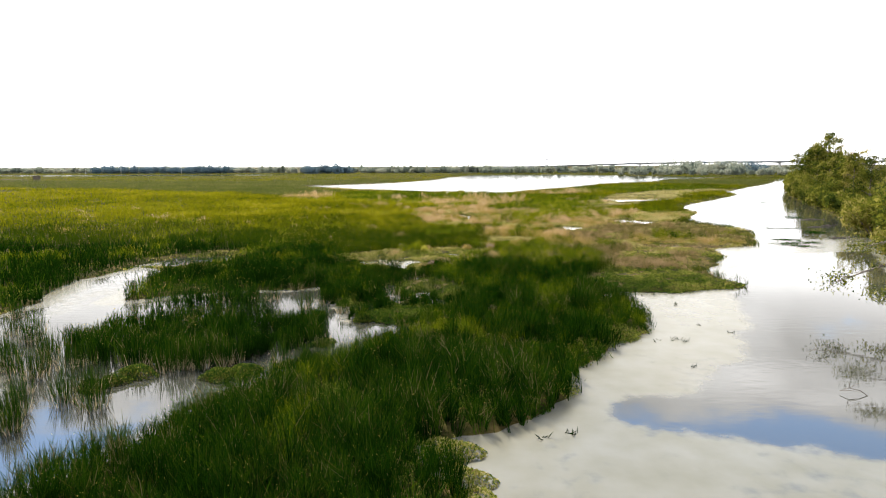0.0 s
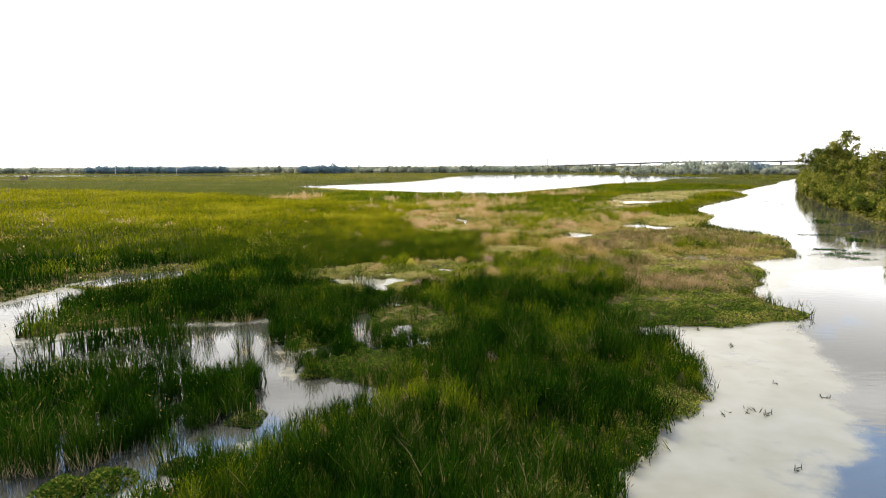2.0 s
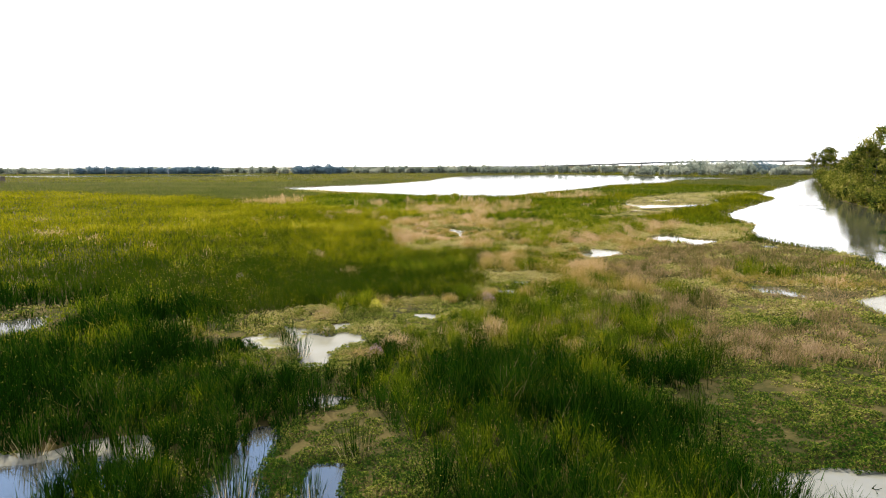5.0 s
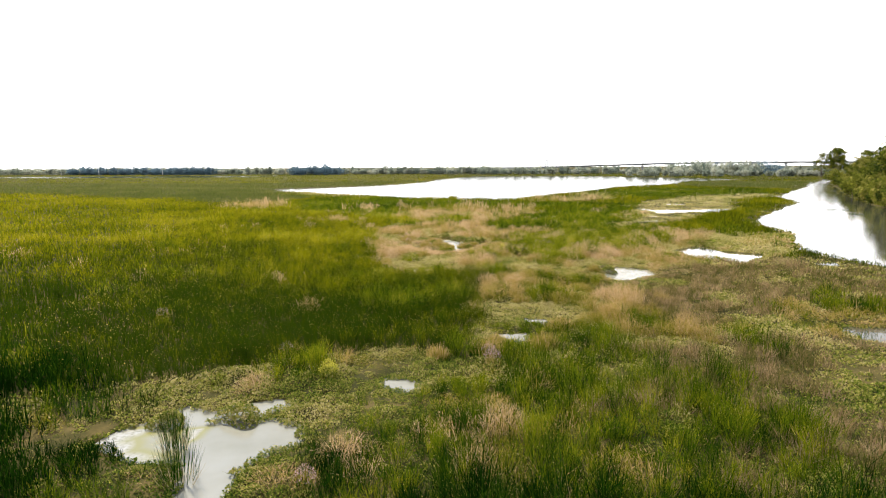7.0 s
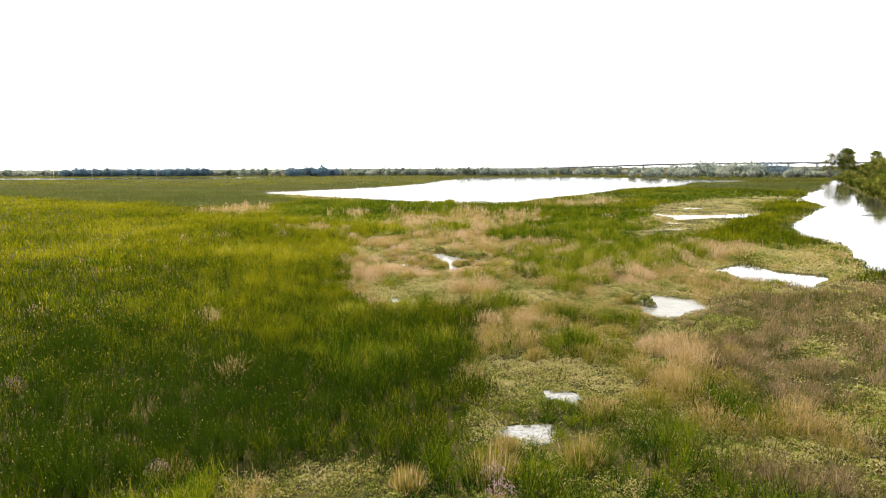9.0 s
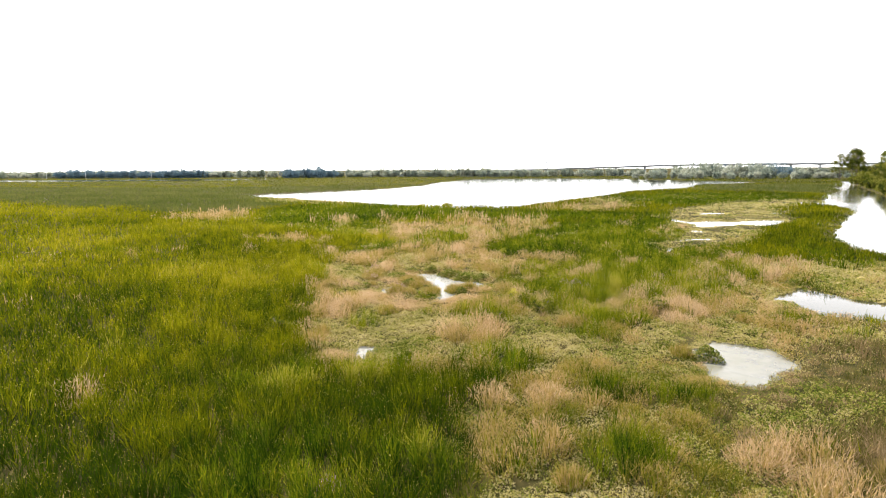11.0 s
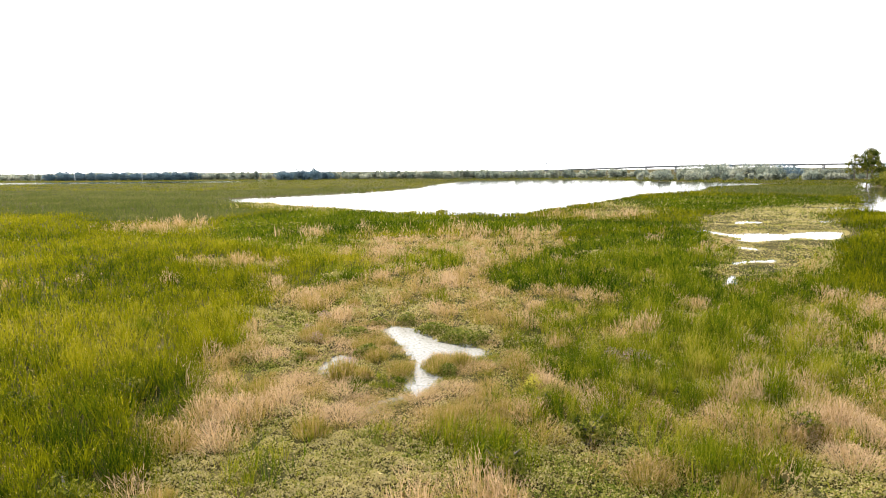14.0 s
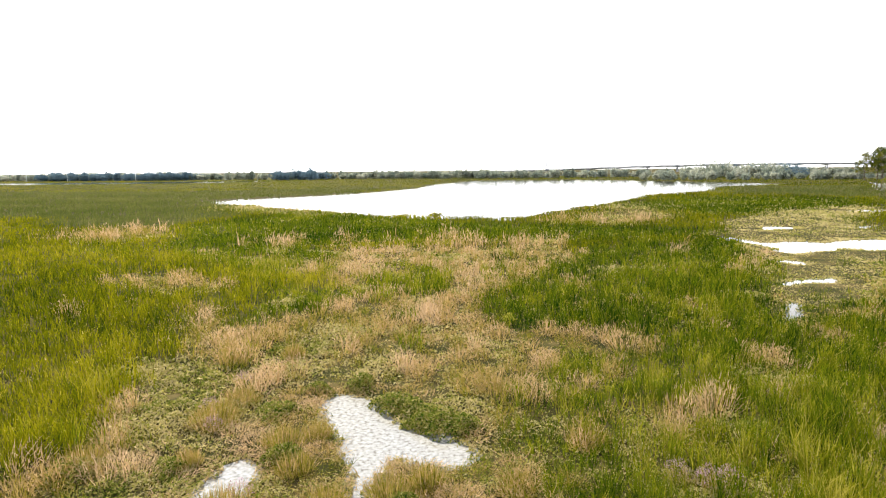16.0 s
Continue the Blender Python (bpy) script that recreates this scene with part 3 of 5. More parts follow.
def kind_field(x, y):
    wx, wy = warp(x, y, 0.9)
    kind = np.zeros(x.shape, int)
    far = 22 * np.clip((y - 140) / 60, 0, 1)
    wx, wy = wx + far * 1.6 * (vnoise(x, y, 34, 37, 2) - 0.5), wy + far * (vnoise(x, y, 26, 38, 2) - 0.5)
    edge = (vnoise(x, y, 1.7, 31, 2) - 0.5) * 1.6
    for k, pts in ZONES:
        kind[inside(pts, wx, wy) > edge] = KINDS.index(k)
    # beds mingle in patches a few metres wide
    m, q = vnoise(x, y, 2.6, 33, 2), vnoise(x, y, 3.4, 34, 2)
    first, near = kind.copy(), y < 160
    kind[(first == DRY_K) & (m > 0.72)] = GREEN_K
    kind[(first == DRY_K) & (m < 0.29)] = BROAD_K
    kind[(first == BROAD_K) & (m > np.where(y > 78, 0.57, 0.66)) & (y > 52)] = DRY_K
    kind[(first == BROAD_K) & (q > 0.70) & (y > 46)] = GREEN_K
    kind[(first == GREEN_K) & (m > 0.70) & near] = DRY_K
    kind[(first == GREEN_K) & (q < 0.27) & near] = BROAD_K
    fine = vnoise(x, y, 1.15, 36, 2)
    kind[(first == GREEN_K) & (fine > 0.66) & (y < 107)] = DRY_K
    kind[(first == GREEN_K) & (fine < 0.34) & (y < 107)] = BROAD_K
    kind[(first == BROWN_K) & (m < 0.32)] = BROAD_K
    kind[(first == BROWN_K) & (q > 0.72)] = GREEN_K
    kind[(first == FLAT_K) & (m > 0.80)] = GREEN_K
    kind[(first == CATTAIL_K) & (m > 0.70)] = BROAD_K
    kind[(first == CATTAIL_K) & (fine < 0.30)] = BROAD_K
    kind[(first == CATTAIL_K) & (q > 0.61) & (y > 14)] = GREEN_K
    kind[(first == SEDGE_K) & (q > 0.76) & near] = GREEN_K
    kind[(first == SEDGE_K) & (m > 0.80) & (y < 125)] = DRY_K
    kind[(kind == DRY_K) & (y < 66) & (x > 8)] = BROWN_K
    return kind


class Sheet:
    """A field kept on a lattice, to be read quickly at many places."""

    def __init__(self, x0, x1, y0, y1, step):
        self.x0, self.y0, self.step = x0, y0, step
        xs, ys = np.arange(x0, x1 + step, step), np.arange(y0, y1 + step, step)
        self.shape = (len(ys), len(xs))
        gx, gy = np.meshgrid(xs, ys)
        self.depth, self.film = (a.reshape(self.shape) for a in water_field(gx.ravel(), gy.ravel()))
        self.kind = kind_field(gx.ravel(), gy.ravel()).reshape(self.shape)

    def index(self, x, y):
        j = np.clip(np.rint((x - self.x0) / self.step).astype(int), 0, self.shape[1] - 1)
        i = np.clip(np.rint((y - self.y0) / self.step).astype(int), 0, self.shape[0] - 1)
        return i, j


FINE = Sheet(-60, 100, -20, 215, 0.25)
WIDE = Sheet(-1000, 900, -60, 900, 2.0)


def read(x, y):
    """Depth, film and plant kind at places."""
    near = (x > -60) & (x < 100) & (y > -20) & (y < 215)
    out = []
    for name in ("depth", "film", "kind"):
        wide = WIDE.depth if name == "depth" else WIDE.film if name == "film" else WIDE.kind
        fine = FINE.depth if name == "depth" else FINE.film if name == "film" else FINE.kind
        out.append(np.where(near, fine[FINE.index(x, y)], wide[WIDE.index(x, y)]))
    return out


# ---- mesh helpers ----
def mesh_from(name, co, faces, mat, values=(), smooth=False):
    """A mesh from vertex places and faces of one size; values: named numbers for each vertex."""
    me = bpy.data.meshes.new(name)
    co, faces = np.asarray(co, np.float32), np.asarray(faces, np.int32)
    me.vertices.add(len(co))
    me.vertices.foreach_set("co", co.ravel())
    me.loops.add(faces.size)
    me.loops.foreach_set("vertex_index", faces.ravel())
    me.polygons.add(len(faces))
    me.polygons.foreach_set("loop_start", np.arange(0, faces.size, faces.shape[1], dtype=np.int32))
    if smooth:
        me.polygons.foreach_set("use_smooth", np.ones(len(faces), bool))
    for key, v in values:
        me.attributes.new(key, "FLOAT", "POINT").data.foreach_set("value", np.asarray(v, np.float32))
    me.update(calc_edges=True)
    me.materials.append(mat)
    return me


def part(name, bm, mat, parent, label=""):
    """Links a bmesh, or a ready mesh, as one part of a thing."""
    if isinstance(bm, bmesh.types.BMesh):
        me = bpy.data.meshes.new(name)
        bm.to_mesh(me)
        bm.free()
        me.materials.append(mat)
    else:
        me = bm
    ob = new(name, me)
    ob.parent = parent
    if label:
        ob["label"] = label
    return ob


def tube(bm, path, radii, sides=7):
    """A tapered round limb along a path."""
    rings = []
    for i, p in enumerate(path):
        a, b = Vector(path[max(i - 1, 0)]), Vector(path[min(i + 1, len(path) - 1)])
        q = (b - a).to_track_quat("Z", "Y")
        rings.append([bm.verts.new(Vector(p) + q @ Vector((radii[i] * math.cos(s * math.tau / sides), radii[i] * math.sin(s * math.tau / sides), 0))) for s in range(sides)])
    for r0, r1 in zip(rings, rings[1:]):
        for s in range(sides):
            bm.faces.new((r0[s], r0[(s + 1) % sides], r1[(s + 1) % sides], r1[s]))
    bm.faces.new(rings[0][::-1])
    bm.faces.new(rings[-1])


def box(bm, cx, cy, cz, sx, sy, sz, bevel=0.0):
    made = bmesh.ops.create_cube(bm, size=1.0, matrix=Matrix.Translation((cx, cy, cz)) @ Matrix.Diagonal((sx, sy, sz, 1)))
    if bevel:
        edges = list({e for v in made["verts"] for e in v.link_edges})
        bmesh.ops.bevel(bm, geom=edges, offset=bevel, segments=2, affect="EDGES")


# ---- ground and water ----
def graded(lo, near_lo, near_hi, hi, step, grow):
    mid = list(np.arange(near_lo, near_hi, step))
    s, v = step, near_hi
    right = []
    while v < hi:
        right.append(v)
        s *= grow
        v += s
    right.append(hi)
    s, v = step, near_lo
    left = []
    while v > lo:
        s *= grow
        v -= s
        left.append(max(v, lo))
    return np.array(left[::-1] + mid + right)


XS, YS = graded(-4500, -30, 34, 4500, 0.6, 1.06), graded(-600, 8, 112, 4500, 0.6, 1.05)
GX, GY = np.meshgrid(XS, YS)
gx, gy = GX.ravel(), GY.ravel()
g_depth, g_film, g_kind = read(gx, gy)
rise = 0.10 + 0.10 * vnoise(gx, gy, 1.3, 51, 2) + 0.15 * (vnoise(gx, gy, 40, 52, 2) - 0.4)
gz = np.where(g_depth > 0, -0.06 - 0.4 * np.clip(g_depth / 2, 0, 1), np.clip(-g_depth / 0.8, 0, 1) * np.maximum(rise, 0.05) - 0.03)
# the wooded bank beside the river arm stands higher
bank_x = np.interp(gy, (-30, 10, 40, 62, 88, 128, 165, 211, 345, 400), (24, 26, 31, 45, 60, 78, 94, 119, 200, 246))
gz += np.where((g_depth < 0) & (gy < 420), 1.6 * np.clip((gx - bank_x - 0.5) / 7, 0, 1), 0)
cells = np.arange(len(gx)).reshape(GX.shape)
quads = np.stack([cells[:-1, :-1], cells[:-1, 1:], cells[1:, 1:], cells[1:, :-1]], -1).reshape(-1, 4)
ground = new("ground", mesh_from("ground", np.stack([gx, gy, gz], -1), quads, MUD, smooth=True))
tagged(ground, "dark wet marsh soil covered with plant litter", "ground", kind="structure")
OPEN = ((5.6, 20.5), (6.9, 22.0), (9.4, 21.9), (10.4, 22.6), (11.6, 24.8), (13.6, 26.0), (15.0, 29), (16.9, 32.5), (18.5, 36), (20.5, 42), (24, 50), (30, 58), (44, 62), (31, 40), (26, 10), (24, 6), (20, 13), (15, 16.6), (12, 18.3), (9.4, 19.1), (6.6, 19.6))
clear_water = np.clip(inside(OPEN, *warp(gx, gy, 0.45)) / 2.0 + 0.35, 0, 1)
left_scum = ((gx < -5) & (gy < 56)) * (0.48 * np.clip(1.5 - g_depth, 0, 1) + 0.32 * np.clip((-13.5 - gx) / 4, 0, 1) * np.clip((vnoise(gx, gy, 6.0, 53, 2) - 0.34) * 6, 0, 1))
wet = quads[(gz[quads].min(1) < 0.02) & (np.abs(gx[quads]).max(1) < 1200) & (gy[quads].max(1) < 1000)]
used, inv = np.unique(wet, return_inverse=True)
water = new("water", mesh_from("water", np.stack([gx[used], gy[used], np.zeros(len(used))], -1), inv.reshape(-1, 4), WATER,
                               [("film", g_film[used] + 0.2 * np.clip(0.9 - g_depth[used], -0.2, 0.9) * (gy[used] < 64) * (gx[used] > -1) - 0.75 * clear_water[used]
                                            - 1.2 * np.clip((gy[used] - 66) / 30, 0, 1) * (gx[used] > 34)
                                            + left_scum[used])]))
tagged(water, "still pale marsh water with rafts of duckweed scum", "water", kind="structure")


# ---- plants ----
rng = np.random.default_rng(7)


def view_range(x, y):
    """How near the flight comes to a place while it lies ahead."""
    u = np.abs(x - 0.077 * y)
    d = y - np.clip(y - u / 0.74, 0, 86)
    d = np.maximum(d, 14.0)
    return np.where(y < u / 0.74 - 8, np.maximum(d, 62.0), d)


def scatter(kind, density, far):
    """Random places of one plant kind, thinning with distance, and their ranges."""
    xs, ys, ds = [], [], []
    lo = 14.0
    while lo < far:
        hi = lo * 2
        x1, y1 = hi * 0.62 + 14, min(86 + hi, far)
        y0 = -25 if lo > 80 else 4
        n = density * (14 / lo) ** 1.8 * (2 * x1) * (y1 - y0)
        n = int(n)
        x, y = rng.uniform(-x1, x1 + 6, n), rng.uniform(y0, y1, n)
        d = view_range(x, y)
        keep = (d >= lo) & (d < hi) & (rng.random(n) < (lo / d) ** 1.8)
        x, y, d = x[keep], y[keep], d[keep]
        depth = read(x, y)[0]
        blur = 0.35 + np.clip((y - 150) * 0.03, 0, 4.0)
        k = read(x + blur * rng.normal(0, 1, len(x)), y + blur * rng.normal(0, 1, len(x)))[2]
        ok = (k == KINDS.index(kind)) & (depth < 0.05) & (y < 820)
        if kind == "cattail":
            wx, wy = warp(x, y, 0.5)
            tuft = vnoise(x, y, 1.5, 35, 2)
            for gaps, pts in STANDS:
                ok |= (depth >= 0.05) & (inside(pts, wx, wy) > 0) & (tuft > gaps)
        if kind not in ("dry", "broad", "flat"):
            ok &= rng.random(len(x)) > 4.0 * (0.36 - vnoise(x, y, 1.0, 36, 2))
        ok &= ~((x > np.interp(y, (-30, 10, 40, 62, 88, 128, 165, 211, 345, 400), (24, 26, 31, 45, 60, 78, 94, 119, 200, 246)) + 1.0) & (y < 420))
        xs.append(x[ok]), ys.append(y[ok]), ds.append(d[ok])
        lo = hi
    return np.concatenate(xs), np.concatenate(ys), np.concatenate(ds)


def clumps(x, y, size, seed):
    """Nearest clump centre of a jittered lattice: offset from it, and a random number for the clump."""
    i, j = np.floor(x / size), np.floor(y / size)
    best = np.full(x.shape, 1e9)
    ox, oy, r = np.zeros(x.shape), np.zeros(x.shape), np.zeros(x.shape)
    for a in (-1, 0, 1):
        for b in (-1, 0, 1):
            cx = (i + a + 0.15 + 0.7 * lattice(i + a, j + b, seed)) * size
            cy = (j + b + 0.15 + 0.7 * lattice(i + a, j + b, seed + 1)) * size
            d = (x - cx) ** 2 + (y - cy) ** 2
            m = d < best
            best = np.where(m, d, best)
            ox, oy = np.where(m, x - cx, ox), np.where(m, y - cy, oy)
            r = np.where(m, lattice(i + a, j + b, seed + 2), r)
    return ox, oy, r


def blades(name, x, y, z, h, w, lean_x, lean_y, tint, mat):
    """Narrow leaves, each from a foot to a leaning tip."""
    n = len(x)
    a = rng.uniform(0, math.tau, n)
    ca, sa = np.cos(a) * w / 2, np.sin(a) * w / 2
    co = np.empty((n, 3, 3), np.float32)
    co[:, 0] = np.stack([x - ca, y - sa, z], -1)
    co[:, 1] = np.stack([x + ca, y + sa, z], -1)
    co[:, 2] = np.stack([x + lean_x, y + lean_y, z + h], -1)
    return mesh_from(name, co.reshape(-1, 3), np.arange(3 * n).reshape(-1, 3), mat, [("tint", np.repeat(tint, 3))])


def leaves(name, x, y, z, size, tint, mat, flat=0.6):
    """Small pointed leaves lying any way, mostly level."""
    n = len(x)
    a = rng.uniform(0, math.tau, n)
    t = rng.normal(0, flat, n)
    u = np.stack([np.cos(a) * np.cos(t), np.sin(a) * np.cos(t), np.sin(t)], -1) * size[:, None] * 0.62
    v = np.stack([-np.sin(a), np.cos(a), rng.normal(0, flat, n)], -1) * size[:, None] * 0.36
    p = np.stack([x, y, z], -1)
    co = np.empty((n, 3, 3), np.float32)
    co[:, 0], co[:, 1], co[:, 2] = p + u, p - u * 0.5 - v, p - u * 0.5 + v
    return mesh_from(name, co.reshape(-1, 3), np.arange(3 * n).reshape(-1, 3), mat, [("tint", np.repeat(tint, 3))])


def bed_height(x, y):
    """Uneven height of a bed, lower beside pools."""
    wet_by = read(x, y)[0]
    near_shore = np.where(wet_by > 0.05, 0.85, np.clip(0.67 + 0.33 * -wet_by / 1.3, 0.67, 1.0))
    far_shore = np.where(wet_by > 0.05, 0.85, np.clip(0.22 + 0.78 * -wet_by / 3.4, 0.22, 1.0))
    shore = np.where(y < 48, near_shore, far_shore)
    shore = shore * (1 - 0.5 * np.clip((y - 260) / 150, 0, 1))
    return shore * (0.62 + 0.6 * vnoise(x, y, 4.5, 61, 2)) * (0.72 + 0.56 * vnoise(x, y, 1.2, 62, 2))


def grow(kind, name, label, mat, density, tall, width, lean, tint_mid, heads=0.0, tuft=1.0):
    x, y, d = scatter(kind, density, 900)
    n = len(x)
    ox, oy, r = clumps(x, y, 0.75, 71)
    k = np.maximum(d / 14, 1) ** 0.85
    even = np.clip((d - 40) / 80, 0, 1)
    out = np.sqrt(ox ** 2 + oy ** 2)
    h = tall * bed_height(x, y) * ((0.91 + 0.72 * tuft * (r - 0.5)) * (1 - even) + 0.86 * even) * (1.1 - 0.6 * tuft * out) * rng.uniform(0.62, 1.12, n)
    w = width * k * rng.uniform(0.6, 1.3, n)
    pull = 0.55 * tuft / k
    lx = lean * h * rng.normal(0, 1, n) + ox * pull * 0.9
    ly = lean * h * rng.normal(0, 1, n) + oy * pull * 0.9
    x, y = x - ox * pull, y - oy * pull
    tint = tint_mid + 0.55 * (vnoise(x, y, 9, 81, 2) - 0.5) + 0.6 * tuft * (1 - 0.7 * even) * (np.modf(r * 7.31)[0] - 0.5)
    # cloud shade painted into the tint: sedge and grass darken towards the near ground
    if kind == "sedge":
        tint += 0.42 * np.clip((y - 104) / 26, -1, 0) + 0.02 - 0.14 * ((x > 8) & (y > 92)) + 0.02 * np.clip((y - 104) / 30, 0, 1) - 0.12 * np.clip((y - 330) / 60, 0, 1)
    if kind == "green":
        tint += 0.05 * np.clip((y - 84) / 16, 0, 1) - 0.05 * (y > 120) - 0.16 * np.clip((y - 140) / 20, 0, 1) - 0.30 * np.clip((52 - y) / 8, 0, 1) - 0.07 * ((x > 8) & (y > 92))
    # the same painted shade below y 84, on every bed but brown
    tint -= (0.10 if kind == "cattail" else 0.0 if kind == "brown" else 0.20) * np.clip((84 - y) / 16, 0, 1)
    if kind == "brown":
        tint -= 0.22 * (y > 150)
    if kind == "cattail":
        tint += 0.30 * np.exp(-((x - 5.5) ** 2 + (y - 35) ** 2) / 14)
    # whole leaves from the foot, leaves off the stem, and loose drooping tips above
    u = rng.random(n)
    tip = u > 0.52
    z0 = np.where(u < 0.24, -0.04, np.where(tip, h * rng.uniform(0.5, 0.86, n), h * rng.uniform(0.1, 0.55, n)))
    cut = (h - z0) / h
    x, y, lx, ly = x + lx * (1 - cut), y + ly * (1 - cut), lx * cut, ly * cut
    droop = rng.normal(0, 1, (2, n)) * np.where(tip, 0.42 * (h - z0), 0.10 * h * (1 - cut))
    # highlights tinted into the tips, shade into the leaves below them
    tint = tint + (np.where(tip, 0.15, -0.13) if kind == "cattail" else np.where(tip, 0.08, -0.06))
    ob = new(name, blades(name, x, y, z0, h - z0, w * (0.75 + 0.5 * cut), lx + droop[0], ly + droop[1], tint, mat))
    tagged(ob, label, "marsh plants", kind="stuff")
    if heads:
        pick = (rng.random(n) < heads) & (d < 34)
        hx, hy, hz = x[pick] + lx[pick], y[pick] + ly[pick], h[pick] * 0.98
        ob = new("seed_heads", leaves("seed_heads", hx, hy, hz, 0.028 * k[pick] * rng.uniform(0.6, 1.4, len(hx)), rng.uniform(0.2, 0.8, len(hx)), HEADS, 1.0))
        tagged(ob, "pale nodding seed heads above the grass", "marsh plants", kind="stuff")


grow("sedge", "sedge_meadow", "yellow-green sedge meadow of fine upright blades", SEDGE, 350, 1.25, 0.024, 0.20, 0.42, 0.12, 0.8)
grow("cattail", "cattail_bed", "dense dark green cattail bed standing in wet soil", CATTAIL, 520, 1.62, 0.027, 0.14, 0.36, 0.03, 0.9)
grow("green", "marsh_grass_bed", "bright green marsh grass with upright blades", GREEN, 450, 1.22, 0.024, 0.17, 0.46, 0.08, 1.0)
grow("rush", "rush_bed", "grey-green rush bed beside the lake, darkened for cloud shade", SHADED_RUSH, 260, 1.4, 0.03, 0.1, 0.5)
grow("brown", "brown_sedge_bed", "faded brown sedge on the spits beside the river", BROWN, 430, 0.72, 0.024, 0.22, 0.5, 0.05, 1.0)


def grow_dry():
    x, y, d = scatter("dry", 680, 600)
    ox, oy, r = clumps(x, y, 1.3, 91)
    size = 0.42 + 0.42 * r
    rad = np.sqrt(ox ** 2 + oy ** 2) / size
    fill = (rad > 1) & (d < 90)
    keep = ~fill | (rng.random(len(x)) < 0.18)
    x, y, d, ox, oy, r, rad, fill = (v[keep] for v in (x, y, d, ox, oy, r, rad, fill))
    n = len(x)
    rad = np.minimum(rad, 1)
    k = np.maximum(d / 14, 1)
    dome = (0.40 + 0.55 * r) * np.sqrt(1.05 - rad ** 2) * rng.uniform(0.55, 1.08, n) * (1.0 + 0.9 * (y > 150)) * bed_height(x, y) / 0.75
    h = np.where(fill, rng.uniform(0.10, 0.34, n), dome + 0.08)
    spread = np.where(fill, 0.2, 0.62)
    lx, ly = ox * spread + rng.normal(0, 0.10, n), oy * spread + rng.normal(0, 0.10, n)
    # the last term paints cloud shade into the near tussocks
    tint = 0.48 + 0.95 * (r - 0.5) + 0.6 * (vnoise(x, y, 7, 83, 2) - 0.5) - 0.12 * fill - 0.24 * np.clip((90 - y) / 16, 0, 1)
    pull = np.where(fill, 0.0, 0.25)
    u = rng.random(n)
    z0 = np.where(fill | (u < 0.18), -0.02, np.where(u < 0.42, h * rng.uniform(0.15, 0.6, n), h * rng.uniform(0.66, 0.93, n)))
    cut = (h - z0) / h
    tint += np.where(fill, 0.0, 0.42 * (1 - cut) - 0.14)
    x, y, lx, ly = x + lx * (1 - cut), y + ly * (1 - cut), lx * cut + rng.normal(0, 0.10, n), ly * cut + rng.normal(0, 0.10, n)
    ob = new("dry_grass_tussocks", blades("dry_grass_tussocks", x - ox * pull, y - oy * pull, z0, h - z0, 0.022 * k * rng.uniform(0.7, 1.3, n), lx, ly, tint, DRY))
    tagged(ob, "tan and rusty dry grass growing in rounded tussocks", "marsh plants", kind="stuff")


def grow_broad():
    for kind, dens, low in (("broad", 860, 1.0), ("dry", 420, 0.6), ("green", 170, 0.6), ("brown", 260, 0.6), ("flat", 620, 0.22)):
        x, y, d = scatter(kind, dens, 400)
        ox, oy, r = clumps(x, y, 0.62, 95)
        rad = np.sqrt(ox ** 2 + oy ** 2) / 0.42
        keep = (rng.random(len(x)) > 1.2 * (rad - 0.75)) | (d > 70)
        x, y, d, ox, oy, r, rad = (v[keep] for v in (x, y, d, ox, oy, r, rad))
        n = len(x)
        rad = np.minimum(rad, 1)
        k = np.maximum(d / 14, 1) ** 0.94
        top = 0.07 + (0.05 + 0.20 * r) * (1 - rad ** 2) + 0.34 * vnoise(x, y, 1.9, 94, 3) ** 1.5
        z = low * top * (1 - 0.75 * rng.random(n) ** 2) * (0.6 + 0.8 * vnoise(x, y, 4, 97, 1))
        z *= np.clip(0.3 - read(x, y)[0] / np.where(y < 48, 1.5, 3.0), 0.3, 1.0)
        # the y terms hold the cloud shade painted on the near mats
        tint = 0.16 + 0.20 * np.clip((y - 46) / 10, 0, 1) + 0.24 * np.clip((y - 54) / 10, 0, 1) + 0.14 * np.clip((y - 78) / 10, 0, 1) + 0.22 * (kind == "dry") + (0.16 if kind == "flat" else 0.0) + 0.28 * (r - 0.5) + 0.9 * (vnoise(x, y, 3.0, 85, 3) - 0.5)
        name = {"broad": "smartweed_mat", "dry": "herb_layer", "green": "undergrowth", "brown": "spit_herbs", "flat": "weed_carpet"}[kind]
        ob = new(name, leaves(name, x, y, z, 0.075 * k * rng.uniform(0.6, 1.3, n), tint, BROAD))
        tagged(ob, "low light-green broad-leaved marsh plants in soft clumps", "marsh plants", kind="stuff")


grow_dry()
grow_broad()


